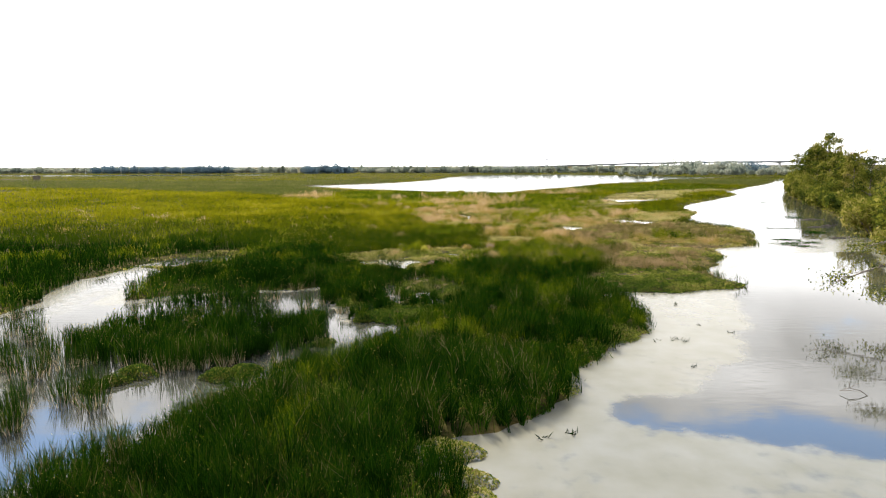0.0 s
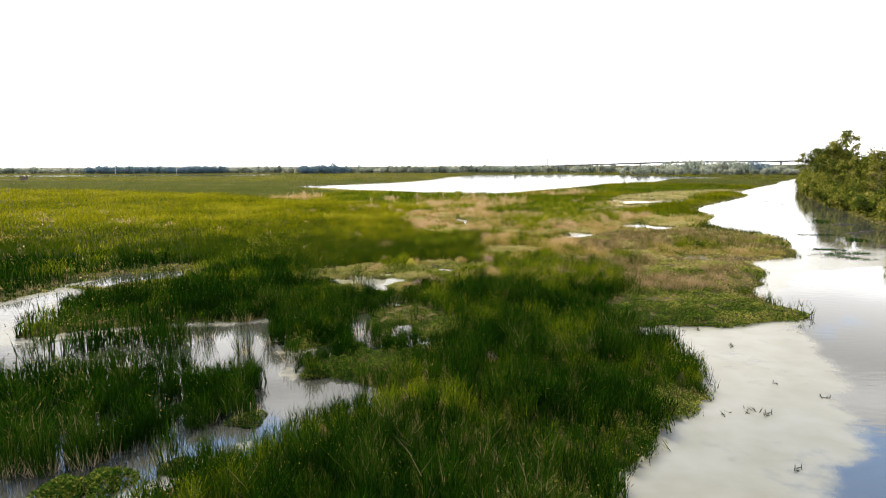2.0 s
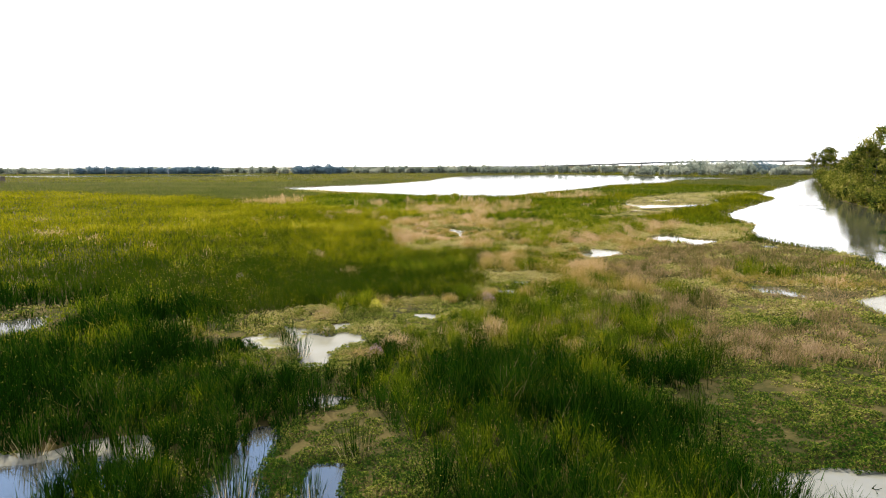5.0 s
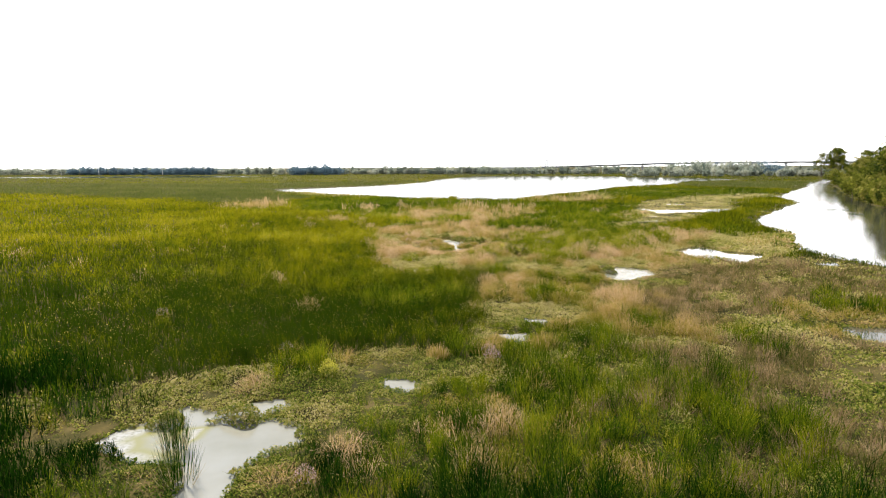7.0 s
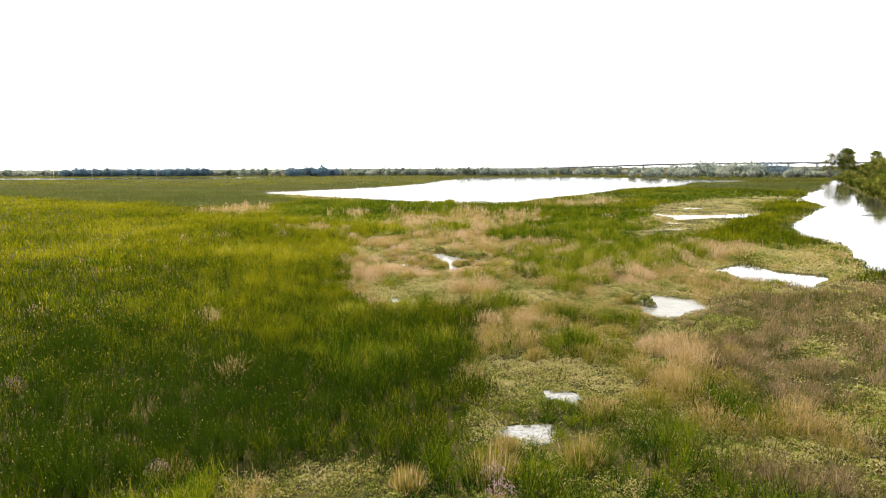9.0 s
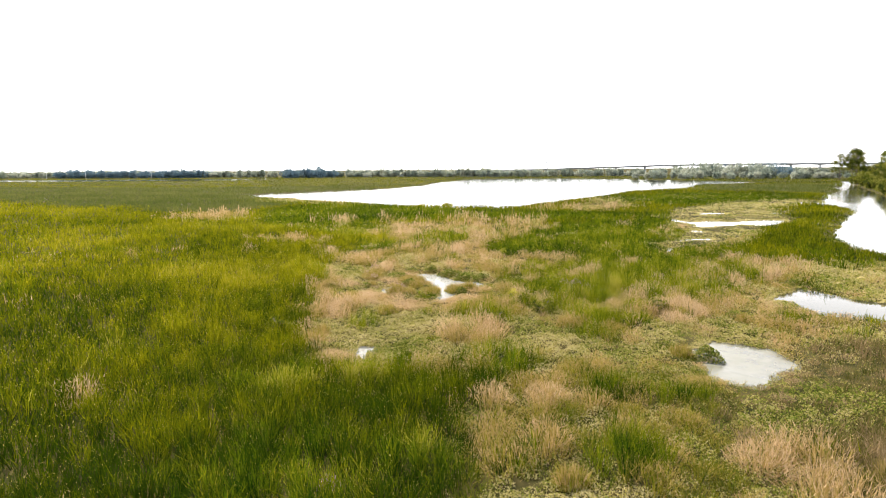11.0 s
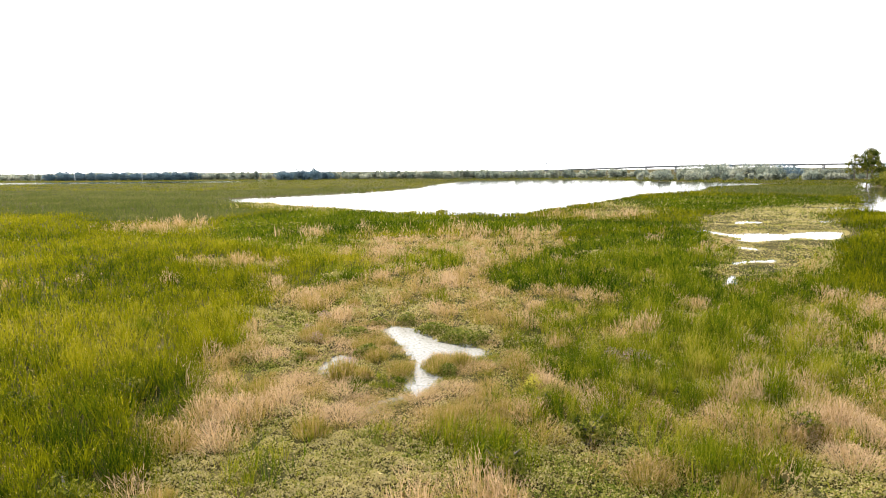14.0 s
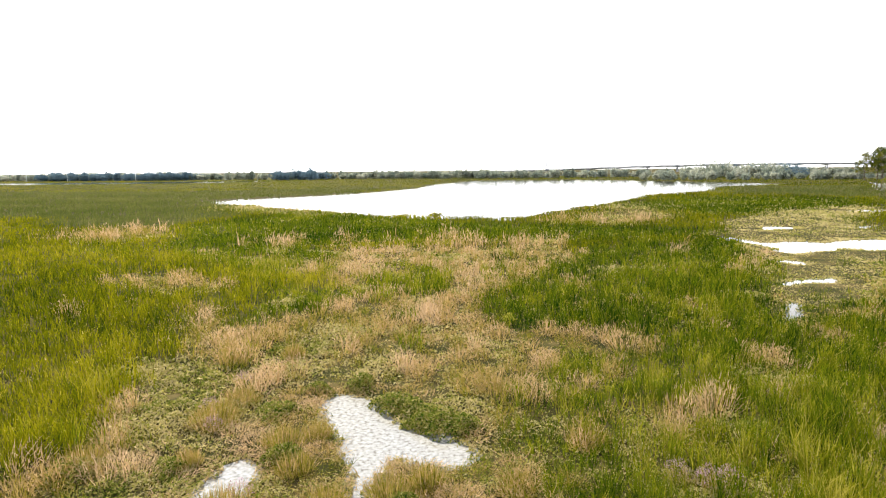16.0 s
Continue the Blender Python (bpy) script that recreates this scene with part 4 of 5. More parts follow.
def grow_bank():
    """Rank herbs and brush under the trees of the wooded bank."""
    n = 60000
    y = rng.uniform(-30, 420, n)
    x = np.interp(y, (-30, 10, 40, 62, 88, 128, 165, 211, 345, 400), (24, 26, 31, 45, 60, 78, 94, 119, 200, 246)) + 0.6 + rng.exponential(16, n)
    up = 1.6 * np.clip((x - np.interp(y, (-30, 10, 40, 62, 88, 128, 165, 211, 345, 400), (24, 26, 31, 45, 60, 78, 94, 119, 200, 246)) - 0.5) / 7, 0, 1)
    z = up + rng.uniform(0.05, 0.9, n) * (0.5 + vnoise(x, y, 5, 98, 2))
    ob = new("bank_undergrowth", leaves("bank_undergrowth", x, y, z, rng.uniform(0.25, 0.6, n), 0.35 + 0.4 * vnoise(x, y, 8, 99, 2), TREE_LEAF, 0.6))
    tagged(ob, "rank green brush under the trees of the wooded bank", "undergrowth", kind="stuff")


grow_bank()


# ---- trees ----
def tree_mesh_parts(seed, tall, spread, leaf_count, leaf_size):
    """A trunk, limbs and a crown of leaf clumps round the limb ends."""
    r = random.Random(seed)
    g = np.random.default_rng(seed)
    trunk = bmesh.new()
    lean = (r.uniform(-0.06, 0.06), r.uniform(-0.06, 0.06))
    path = [(lean[0] * h * tall + r.uniform(-0.1, 0.1), lean[1] * h * tall + r.uniform(-0.1, 0.1), h * tall) for h in (0, 0.12, 0.3, 0.5, 0.7, 0.88)]
    base = 0.022 * tall + 0.05
    tube(trunk, path, [base * s for s in (1.35, 1.0, 0.8, 0.55, 0.3, 0.08)], 8)
    limbs, ends = [], []
    for i in range(13):
        h = r.uniform(0.16, 0.86)
        a = i * 2.4 + r.uniform(-0.4, 0.4)
        reach = spread * (0.55 + 0.55 * math.sin(math.pi * min(0.95, h * 0.95 + 0.12))) * r.uniform(0.65, 1.15)
        p0 = Vector((lean[0] * h * tall, lean[1] * h * tall, h * tall))
        p1 = p0 + Vector((math.cos(a) * reach * 0.5, math.sin(a) * reach * 0.5, reach * 0.28))
        p2 = p0 + Vector((math.cos(a) * reach, math.sin(a) * reach, reach * r.uniform(0.2, 0.55)))
        bm = bmesh.new()
        tube(bm, (p0, p1, p2), [base * s for s in (0.34, 0.2, 0.05)], 5)
        limbs.append(bm)
        ends += [p2, p1 + (p2 - p1) * 0.4 + Vector((r.uniform(-0.6, 0.6), r.uniform(-0.6, 0.6), r.uniform(0.1, 0.8)))]
    ends += [Vector(path[-1]) + Vector((r.uniform(-0.8, 0.8), r.uniform(-0.8, 0.8), r.uniform(-0.6, 0.9))) for _ in range(4)]
    # leafy sprays fill an uneven crown round the limbs
    more = g.normal(0, 1, (60, 3))
    more /= np.linalg.norm(more, axis=1)[:, None]
    more *= (g.random(60) ** 0.4)[:, None] * g.uniform(0.75, 1.12, 60)[:, None]
    taper = 1.0 - 0.35 * np.clip(more[:, 2], -0.6, 1)
    more = more * np.stack([spread * taper, spread * taper, np.full(60, 0.44 * tall)], -1) + np.array([lean[0] * tall * 0.6, lean[1] * tall * 0.6, 0.56 * tall])
    c = np.concatenate([np.array([tuple(e) for e in ends]), more])
    pick = g.integers(0, len(c), leaf_count)
    size = g.uniform(0.09, 0.24, len(c))[pick] * spread
    off = g.normal(0, 0.62, (leaf_count, 3))
    p = c[pick] + off * size[:, None] * np.array([1.2, 1.2, 1.0])
    p[:, 2] = np.maximum(p[:, 2], 0.25)
    tint = 0.44 + 0.75 * (g.random(len(c))[pick] - 0.5)
    return trunk, limbs, (p, tint, leaf_size)


def make_tree(name, label, category, seed, tall, spread, leaf_count, leaf_size, mat=None):
    ob = new(name)
    tagged(ob, label, category)
    trunk, limbs, (p, tint, s) = tree_mesh_parts(seed, tall, spread, leaf_count, leaf_size)
    part("trunk", trunk, BARK, ob)
    for bm in limbs:
        part("limb", bm, BARK, ob)
    part("crown", leaves("crown", p[:, 0], p[:, 1], p[:, 2], s * rng.uniform(0.6, 1.3, len(p)), tint, mat or TREE_LEAF, 0.8), mat or TREE_LEAF, ob)
    return ob


def make_shrub(name, label, seed, tall, spread, leaf_count, leaf_size, mat):
    ob = new(name)
    tagged(ob, label, "shrub")
    r = random.Random(seed)
    g = np.random.default_rng(seed)
    ends = []
    for i in range(9):
        a = i * 2.4
        e = Vector((math.cos(a) * spread * r.uniform(0.2, 0.9), math.sin(a) * spread * r.uniform(0.2, 0.9), tall * r.uniform(0.35, 0.85)))
        bm = bmesh.new()
        tube(bm, ((0.1 * math.cos(a), 0.1 * math.sin(a), -0.2), e * 0.5 + Vector((0, 0, 0.2)), e), (0.07, 0.05, 0.02), 5)
        part("stem", bm, BARK, ob)
        ends.append(tuple(e))
        ends.append(tuple(e * 0.6 + Vector((r.uniform(-0.5, 0.5), r.uniform(-0.5, 0.5), 0.1))))
    c = np.array(ends)
    pick = g.integers(0, len(c), leaf_count)
    off = g.normal(0, 1, (leaf_count, 3))
    off /= np.linalg.norm(off, axis=1)[:, None] + 1e-9
    off *= (g.random(leaf_count) ** 0.45)[:, None] * g.uniform(0.22, 0.42, len(c))[pick][:, None] * np.array([spread, spread, tall * 0.8])
    p = c[pick] + off
    p[:, 2] = np.maximum(p[:, 2], 0.02)
    tint = 0.55 + 0.5 * (g.random(len(c))[pick] - 0.5)
    part("crown", leaves("crown", p[:, 0], p[:, 1], p[:, 2], leaf_size * g.uniform(0.6, 1.3, leaf_count), tint, mat, 0.8), mat, ob)
    return ob


def bank_line(y):
    return float(np.interp(y, (-30, 10, 40, 62, 88, 128, 165, 211, 345, 400, 470), (24, 26, 31, 45, 60, 78, 94, 119, 200, 246, 290)))


TREES = [make_tree("bank_tree", "tall broad-leaved tree with a loose olive-green crown on the river bank", "tree", s, t, w, 4300, 0.48) for s, t, w in ((3, 17.0, 5.2), (5, 13.0, 4.8), (9, 15.0, 4.2), (12, 10.0, 4.4))]
SHRUBS = [make_shrub("bank_shrub", "rounded green willow shrub hanging over the water's edge", s, t, w, 1600, 0.46, TREE_LEAF) for s, t, w in ((21, 4.2, 2.8), (22, 5.5, 3.2), (23, 3.2, 2.6))]
spot = random.Random(41)
tree_count = shrub_count = 0


def plant(models, count, x, y, z, size, turn):
    m = pose(x, y, z, 0, 0, turn) @ Matrix.Diagonal((size, size, size, 1))
    if count < len(models):
        models[count].matrix_basis = m
        return models[count]
    return copy_thing(models[count % len(models)], m)


# trees stand from the near bank to where the river arm bends away
TREE_SPOTS = [(118, 188, 0, 1.04), (111, 182, 2, 0.98), (124, 196, 1, 1.0), (104, 158, 3, 0.9), (96, 146, 1, 0.85), (131, 205, 3, 1.0)]
y = 70.0
while y < 330:
    TREE_SPOTS.append((bank_line(y) + spot.uniform(6.5, 13), y, spot.randrange(4), spot.uniform(0.55, 0.8)))
    y += spot.uniform(7, 12)
y = 335.0
while y < 470:
    TREE_SPOTS.append((bank_line(y) + spot.uniform(2, 30), y, spot.choice((1, 3)), spot.uniform(0.6, 0.8)))
    y += spot.uniform(5, 9)
for x, y, k in ((258, 446, 0.95), (298, 462, 1.05), (270, 452, 1.15), (280, 462, 1.1), (264, 440, 1.05), (290, 448, 1.0)):
    TREE_SPOTS.append((x, y, 0, k))
made_tree = set()
for x, y, i, k in TREE_SPOTS:
    m = pose(x, y, 0.6, 0, 0, spot.uniform(0, 360))
    if i in made_tree:
        ob = copy_thing(TREES[i], m)
    else:
        made_tree.add(i)
        ob = TREES[i]
        ob.matrix_basis = m
    ob.scale = (k, k, k)
    tagged(ob, group="trees on the river bank")
y, made_shrub = 58.0, set()
while y < 400:
    i, k = spot.randrange(3), spot.uniform(0.75, 1.2)
    m = pose(bank_line(y) + spot.uniform(0.8, 3.4), y, 0.0, 0, 0, spot.uniform(0, 360))
    if i in made_shrub:
        ob = copy_thing(SHRUBS[i], m)
    else:
        made_shrub.add(i)
        ob = SHRUBS[i]
        ob.matrix_basis = m
    ob.scale = (k, k, k)
    tagged(ob, group="shrubs on the river bank")
    y += spot.uniform(3.2, 5.5) * (1 if y < 200 else 1.7)


# ---- far woods ----
def far_wood(name, label, x0, x1, y_at, tall, mat, step, seed, leaf=2.0, per=110):
    """A belt of many far trees, each a clump of leafy masses on a stem."""
    g = np.random.default_rng(seed)
    px, py, pz, tt = [], [], [], []
    x = x0
    while x < x1:
        h, w = tall * g.uniform(0.65, 1.15), tall * g.uniform(0.38, 0.62)
        yy = y_at(x) + g.uniform(-14, 25)
        n = per
        o = g.normal(0, 1, (n, 3))
        o /= np.linalg.norm(o, axis=1)[:, None]
        o *= (g.random(n) ** 0.4)[:, None]
        bump = 1 + 0.25 * np.sin(o[:, 0] * 5 + g.uniform(0, 6)) * np.cos(o[:, 2] * 4)
        px.append(x + o[:, 0] * w * bump), py.append(yy + o[:, 1] * w)
        pz.append(np.maximum(h * 0.52 + o[:, 2] * h * 0.5 * bump, 0.3))
        tt.append(np.full(n, 0.5 + 0.7 * (g.random() - 0.5)))
        x += step * g.uniform(0.5, 1.4)
    px, py, pz, tt = (np.concatenate(v) for v in (px, py, pz, tt))
    ob = new(name, leaves(name, px, py, pz, leaf * g.uniform(0.6, 1.3, len(px)), tt, mat, 0.9))
    tagged(ob, label, "trees", kind="stuff")


far_wood("far_woods", "long hazy belt of grey-green trees behind the marsh", -640, 60, lambda x: 690 - x * 0.22, 8.0, HAZED_WOOD_LEAF, 3.2, 301, 1.6, 260)
far_wood("far_woods", "hazy belt of mixed trees behind the lake", 40, 420, lambda x: 650 + 0.1 * x, 7.5, HAZED_WOOD_LEAF, 3.2, 302, 1.5, 240)
far_wood("far_pine_wood", "dark plantation of dense trees on the horizon, blued by painted haze", -440, -250, lambda x: 670 - x * 0.22, 8.8, HAZED_PINE_LEAF, 2.6, 303, 1.6, 240)
far_wood("far_pine_wood", "dark plantation of dense trees on the horizon, blued by painted haze", -150, -105, lambda x: 670, 9.5, HAZED_PINE_LEAF, 2.6, 304, 1.6, 240)
far_wood("river_woods", "silvery green willow wood at the river's bend, paled for haze", 150, 345, lambda x: 505 - 0.25 * (x - 170), 6.0, HAZED_WOOD_LEAF, 3.0, 305, 1.1, 260)
far_wood("river_woods", "taller mixed wood on rising ground beyond the river", 215, 292, lambda x: 590, 12.5, HAZED_WOOD_LEAF, 4.0, 306, 1.3, 320)
far_wood("river_woods", "dark wood behind the willows, blued by painted haze", 255, 330, lambda x: 620, 12.0, HAZED_PINE_LEAF, 4.0, 307, 1.3, 260)


# ---- bridge, tower, masts ----
def make_bridge():
    ob = new("road_bridge")
    tagged(ob, "long pale concrete road bridge on paired piers far beyond the lake", "bridge")
    xs = np.arange(60, 1160, 56.0)
    level = lambda x: float(np.interp(x, (60, 160, 300, 400, 520, 700, 1160), (3.0, 5.6, 9.4, 11.9, 13.6, 14.2, 13.0)))
    for a, b in zip(xs, xs[1:]):
        bm = bmesh.new()
        rows = []
        for s in np.linspace(0, 1, 9):
            x = a + (b - a) * s
            top = level(x)
            deep = 2.4 + 1.4 * abs(2 * s - 1) ** 2.5
            rows.append([bm.verts.new(v) for v in ((x, 1224, top), (x, 1236, top), (x, 1236, top - 0.6), (x, 1233, top - deep), (x, 1227, top - deep), (x, 1224, top - 0.6))])
        for r0, r1 in zip(rows, rows[1:]):
            for i in range(6):
                bm.faces.new((r0[i], r1[i], r1[(i + 1) % 6], r0[(i + 1) % 6]))
        bm.faces.new(rows[0][::-1])
        bm.faces.new(rows[-1])
        bmesh.ops.recalc_face_normals(bm, faces=bm.faces)
        span = part("deck_span", bm, CONCRETE, ob)
        for yy in (1224.2, 1235.8):
            bm = bmesh.new()
            box(bm, (a + b) / 2, yy, (level(a) + level(b)) / 2 + 0.45, b - a, 0.25, 0.9)
            part("parapet", bm, CONCRETE, span)
        for yy in (1227.4, 1232.6):
            if level(a) > 4:
                bm = bmesh.new()
                tube(bm, ((a, yy, -0.5), (a, yy, level(a) - 3.2), (a, yy, level(a) - 2.5)), (1.3, 1.2, 1.7), 10)
                part("pier", bm, CONCRETE, ob)


make_bridge()


def make_tower():
    ob = new("lattice_tower")
    tagged(ob, "slim grey tower standing beyond the bridge", "tower")
    bm = bmesh.new()
    for sx, sy in ((-1, -1), (1, -1), (1, 1), (-1, 1)):
        tube(bm, ((238 + sx * 2.4, 1400 + sy * 2.4, 0), (238 + sx * 1.8, 1400 + sy * 1.8, 21.5)), (0.7, 0.6), 6)
    part("mast_frame", bm, CONCRETE, ob)
    for z in (4, 8, 12, 16):
        bm = bmesh.new()
        box(bm, 238, 1400, z, 4.4, 4.4, 0.7)
        part("platform", bm, CONCRETE, ob)
    bm = bmesh.new()
    box(bm, 238, 1400, 20.8, 4.2, 4.2, 2.0, 0.2)
    part("head", bm, CONCRETE, ob)


make_tower()


def make_mast(x, y, h):
    ob = new("white_mast")
    tagged(ob, "thin white mast standing before the far woods", "mast", "masts along the marsh edge")
    bm = bmesh.new()
    tube(bm, ((0, 0, -0.3), (0, 0, h * 0.5), (0, 0, h)), (0.2, 0.16, 0.1), 8)
    part("pole", bm, METAL, ob)
    bm = bmesh.new()
    box(bm, 0, 0, h - 0.5, 1.8, 0.3, 0.25)
    part("cross_arm", bm, METAL, ob)
    ob.matrix_basis = pose(x, y, 0)


for x, y, h in ((-420, 720, 9.0), (-378, 720, 8.5), (-305, 715, 8.0)):
    make_mast(x, y, h)


# ---- single plants and drift that stand out ----
def clump_of(name, label, category, seed, count, reach, tall, width, fan, mat, extra=None):
    """One plant: a sheaf of leaves from one stool, and a second part if it has one."""
    g = np.random.default_rng(seed)
    ob = new(name)
    tagged(ob, label, category)
    a, q = g.uniform(0, math.tau, count), np.sqrt(g.random(count))
    x, y = np.cos(a) * q * reach, np.sin(a) * q * reach
    h = tall * (1.05 - 0.45 * q ** 2) * g.uniform(0.6, 1.1, count)
    z0 = np.where(g.random(count) < 0.35, -0.08, h * g.uniform(0.1, 0.65, count))
    cut = (h - z0) / h
    tip_x, tip_y = x * (1 + fan) + g.normal(0, 0.09, count), y * (1 + fan) + g.normal(0, 0.09, count)
    x, y = x + (tip_x - x) * (1 - cut), y + (tip_y - y) * (1 - cut)
    dry_top = 0.5 * (1 - cut) - 0.15 if mat == DRY else 0.0
    me = blades("leaf_sheaf", x, y, z0, h - z0, width * g.uniform(0.7, 1.3, count), tip_x - x, tip_y - y, g.uniform(0.2, 0.7, count) + dry_top, mat)
    part("leaf_sheaf", me, mat, ob)
    if extra:
        part_name, part_label, m2, n2, h2, w2 = extra
        a, q = g.uniform(0, math.tau, n2), np.sqrt(g.random(n2))
        x, y = np.cos(a) * q * reach * 1.1, np.sin(a) * q * reach * 1.1
        if part_name == "bloom":
            me = leaves(part_name, x, y, tall * (1.0 - 0.4 * q ** 2) * g.uniform(0.75, 1.1, n2), np.full(n2, w2), g.uniform(0, 1, n2), m2, 0.9)
        else:
            me = blades(part_name, x, y, np.full(n2, -0.08), h2 * g.uniform(0.5, 1.1, n2), np.full(n2, w2), x * 0.5 + g.normal(0, 0.12, n2), y * 0.5 + g.normal(0, 0.12, n2), g.uniform(0, 1, n2), m2)
        extra_part = part(part_name, me, m2, ob, part_label)
        tagged(extra_part, kind="stuff")
    return ob


def herb_clump(name, label, seed, count, reach, tall, pale=0.5):
    """One low leafy hummock with short stems."""
    g = np.random.default_rng(seed)
    ob = new(name)
    tagged(ob, label, "marsh plant")
    a, q = g.uniform(0, math.tau, count), np.sqrt(g.random(count))
    wob = 1 + 0.25 * np.sin(3 * a + seed)
    x, y = np.cos(a) * q * reach * wob, np.sin(a) * q * reach * 0.8 * wob
    z = tall * (1 - q ** 2.4) * (1 - 0.6 * g.random(count) ** 2) + 0.03
    part("foliage", leaves("foliage", x, y, z, 0.085 * g.uniform(0.6, 1.3, count), pale + g.uniform(-0.3, 0.3, count), BROAD), BROAD, ob)
    n2 = count // 8
    a, q = g.uniform(0, math.tau, n2), np.sqrt(g.random(n2)) * 0.9
    x, y = np.cos(a) * q * reach, np.sin(a) * q * reach * 0.8
    tagged(part("stem_tuft", blades("stem_tuft", x, y, np.full(n2, -0.1), tall * (1 - q ** 2) + 0.12, np.full(n2, 0.014), g.normal(0, 0.05, n2), g.normal(0, 0.05, n2), g.uniform(0, 0.6, n2), DRY), DRY, ob), kind="stuff")
    return ob


def set_out(models, spots, group, seed, z=0.0, low=0.8, high=1.2):
    r = random.Random(seed)
    for i, (x, y) in enumerate(spots):
        k, m = r.uniform(low, high), pose(x, y, z, 0, 0, r.uniform(0, 360))
        ob = models[i] if i < len(models) else copy_thing(models[i % len(models)], m)
        ob.matrix_basis = m
        ob.scale = (k, k, k * r.uniform(0.9, 1.15))
        tagged(ob, group=group)


CATTAIL_CLUMPS = [(-23, 31.4), (-21.4, 30.3), (-19.9, 26.7), (-17.3, 25), (-19, 28.4), (-16.5, 25.9), (-13.9, 23.5), (-14.9, 22.9), (-15.5, 21), (-14.8, 19.6), (-16.3, 26.7), (-22.1, 31.9), (-25.5, 35.4), (-13, 21.6), (-12.1, 25.8), (-9.5, 27),
                  (-19.1, 25.9), (-17.8, 24.8), (-18.0, 26.7), (-15.6, 21.0), (-14.4, 22.0), (-14.5, 23.5), (-14.8, 19.6), (-21.1, 30.3), (-20.2, 27.1), (-16.6, 22.9), (-11.6, 25.8), (-9.9, 26.5),
                  (-7.4, 29.5), (-6.2, 29.8), (-7.3, 26.4), (-12.6, 26.1), (-13.9, 26.5), (-10.8, 26.0), (-8.6, 37.3), (-7.7, 38.7), (-6.1, 36.1), (-5.3, 40.4), (-3.6, 40.4), (-5.1, 42.0),
                  (-2.5, 46.4), (-0.6, 43.0), (-10.6, 43.2), (-7.6, 43.1), (-14.4, 39.9), (-12.8, 39.9), (-11.5, 39.9), (-15.7, 40.5), (-2.6, 38.6), (-1.5, 40.3), (-4.6, 52.6), (-5.6, 54.6)]
set_out([clump_of("cattail_clump", "dark green cattail clump with dead straw standing in water", "cattail", 500 + i, 130, 0.32 + 0.08 * i, 1.45, 0.022, 0.5, CATTAIL,
                  ("dead_straw", "bleached straw-coloured dead stalks", STRAW, 36, 0.75, 0.020)) for i in range(3)], CATTAIL_CLUMPS, "cattail clumps in the ponds", 601)
HUMMOCKS = [(-14.2, 23.5), (-13.7, 24.1), (-13.2, 25.1), (-9.7, 25.1), (-8.6, 25.4), (-6.0, 29.6), (-6.1, 39.1), (-3.5, 34.6), (-9.5, 24.8), (-7.0, 26.2), (-6.4, 38.3), (-5.8, 39.8),
            (-3.4, 37.7), (-4.6, 34.4), (-1.9, 38.6), (-3.6, 35.5), (3.4, 109.3), (5.4, 106.8), (6.4, 105.4), (5.6, 100.4), (30.2, 102.5), (21.1, 92.7), (16.3, 85.4), (4.9, 107.2),
            (6.2, 106.1), (7.4, 105.2), (1.7, 108.9), (0.7, 106.5), (1.9, 103.0), (-1.4, 102.5), (-4.0, 102.3), (-6.6, 56.4), (-4.3, 56.8)]
set_out([herb_clump("leafy_hummock", "low rounded dark green leafy hummock standing in the pond", 520 + i, 1300, 0.62 + 0.1 * i, 0.34, 0.06) for i in range(3)], HUMMOCKS[:16], "leafy hummocks in the ponds", 602)
set_out([herb_clump("leafy_hummock", "low rounded hummock of bright broad-leaved plants beside a pool", 530 + i, 1300, 0.7 + 0.12 * i, 0.5, 0.45) for i in range(3)], HUMMOCKS[16:], "leafy hummocks by the pools", 612)
TUSSOCKS = [(-1.0, 102.9), (2.3, 102.4), (2.5, 104.7), (5.2, 100.9), (6.2, 101.4), (-3.9, 102.6), (-0.9, 107.6), (-1.2, 105.6), (-0.2, 113.0), (1.0, 100.0), (1.6, 104.0), (3.5, 100.5), (2.0, 99.8),
            (-1.4, 107.0), (11.2, 103.9), (8.6, 101.2), (5.4, 94.7), (1.0, 94.2), (-6.9, 96.5), (-1.8, 97.7), (2.6, 83.2), (-2.1, 89.9), (-2.3, 88.2), (11.1, 90.8), (13.2, 90.1), (7.4, 95.6),
            (5.7, 95.7), (17.5, 93.6), (21.1, 91.7), (15.2, 85.6), (-1.3, 106.0), (4.8, 63.8), (5.4, 65.5), (7.5, 64.4), (-4.2, 63.9), (8.9, 68.0), (7.7, 74.2), (12.9, 70.0), (12.4, 64.3), (15.5, 65.3), (2.5, 63.2), (16.5, 74.0)]
set_out([clump_of("grass_tussock", "rounded tan grass tussock with a green base", "grass tussock", 540 + i, 620, 0.38 + 0.07 * i, 0.78, 0.022, 0.45, DRY,
                  ("green_base", "short green blades round the base", GREEN, 160, 0.45, 0.02)) for i in range(4)], TUSSOCKS, "grass tussocks by the path of pools", 603)
PINKS = [(-1.0, 105.0), (1.3, 100.6), (13.7, 100.9), (-1.4, 109.4), (-1.7, 106.6), (13.0, 101.4), (14.3, 101.0), (4.8, 63.2), (-4.4, 63.6), (1.2, 73.6), (-1.0, 52.1), (-13.1, 70.4), (4.9, 62.2), (2.9, 35.0)]
set_out([clump_of("loosestrife", "faded pink flowering loosestrife among the grass", "wild flower", 560 + i, 120, 0.36, 0.85, 0.016, 0.5, DRY,
                  ("bloom", "dusty pink flower spikes", PINK, 260, 0.0, 0.04)) for i in range(2)], PINKS, "pink flowering plants", 604)
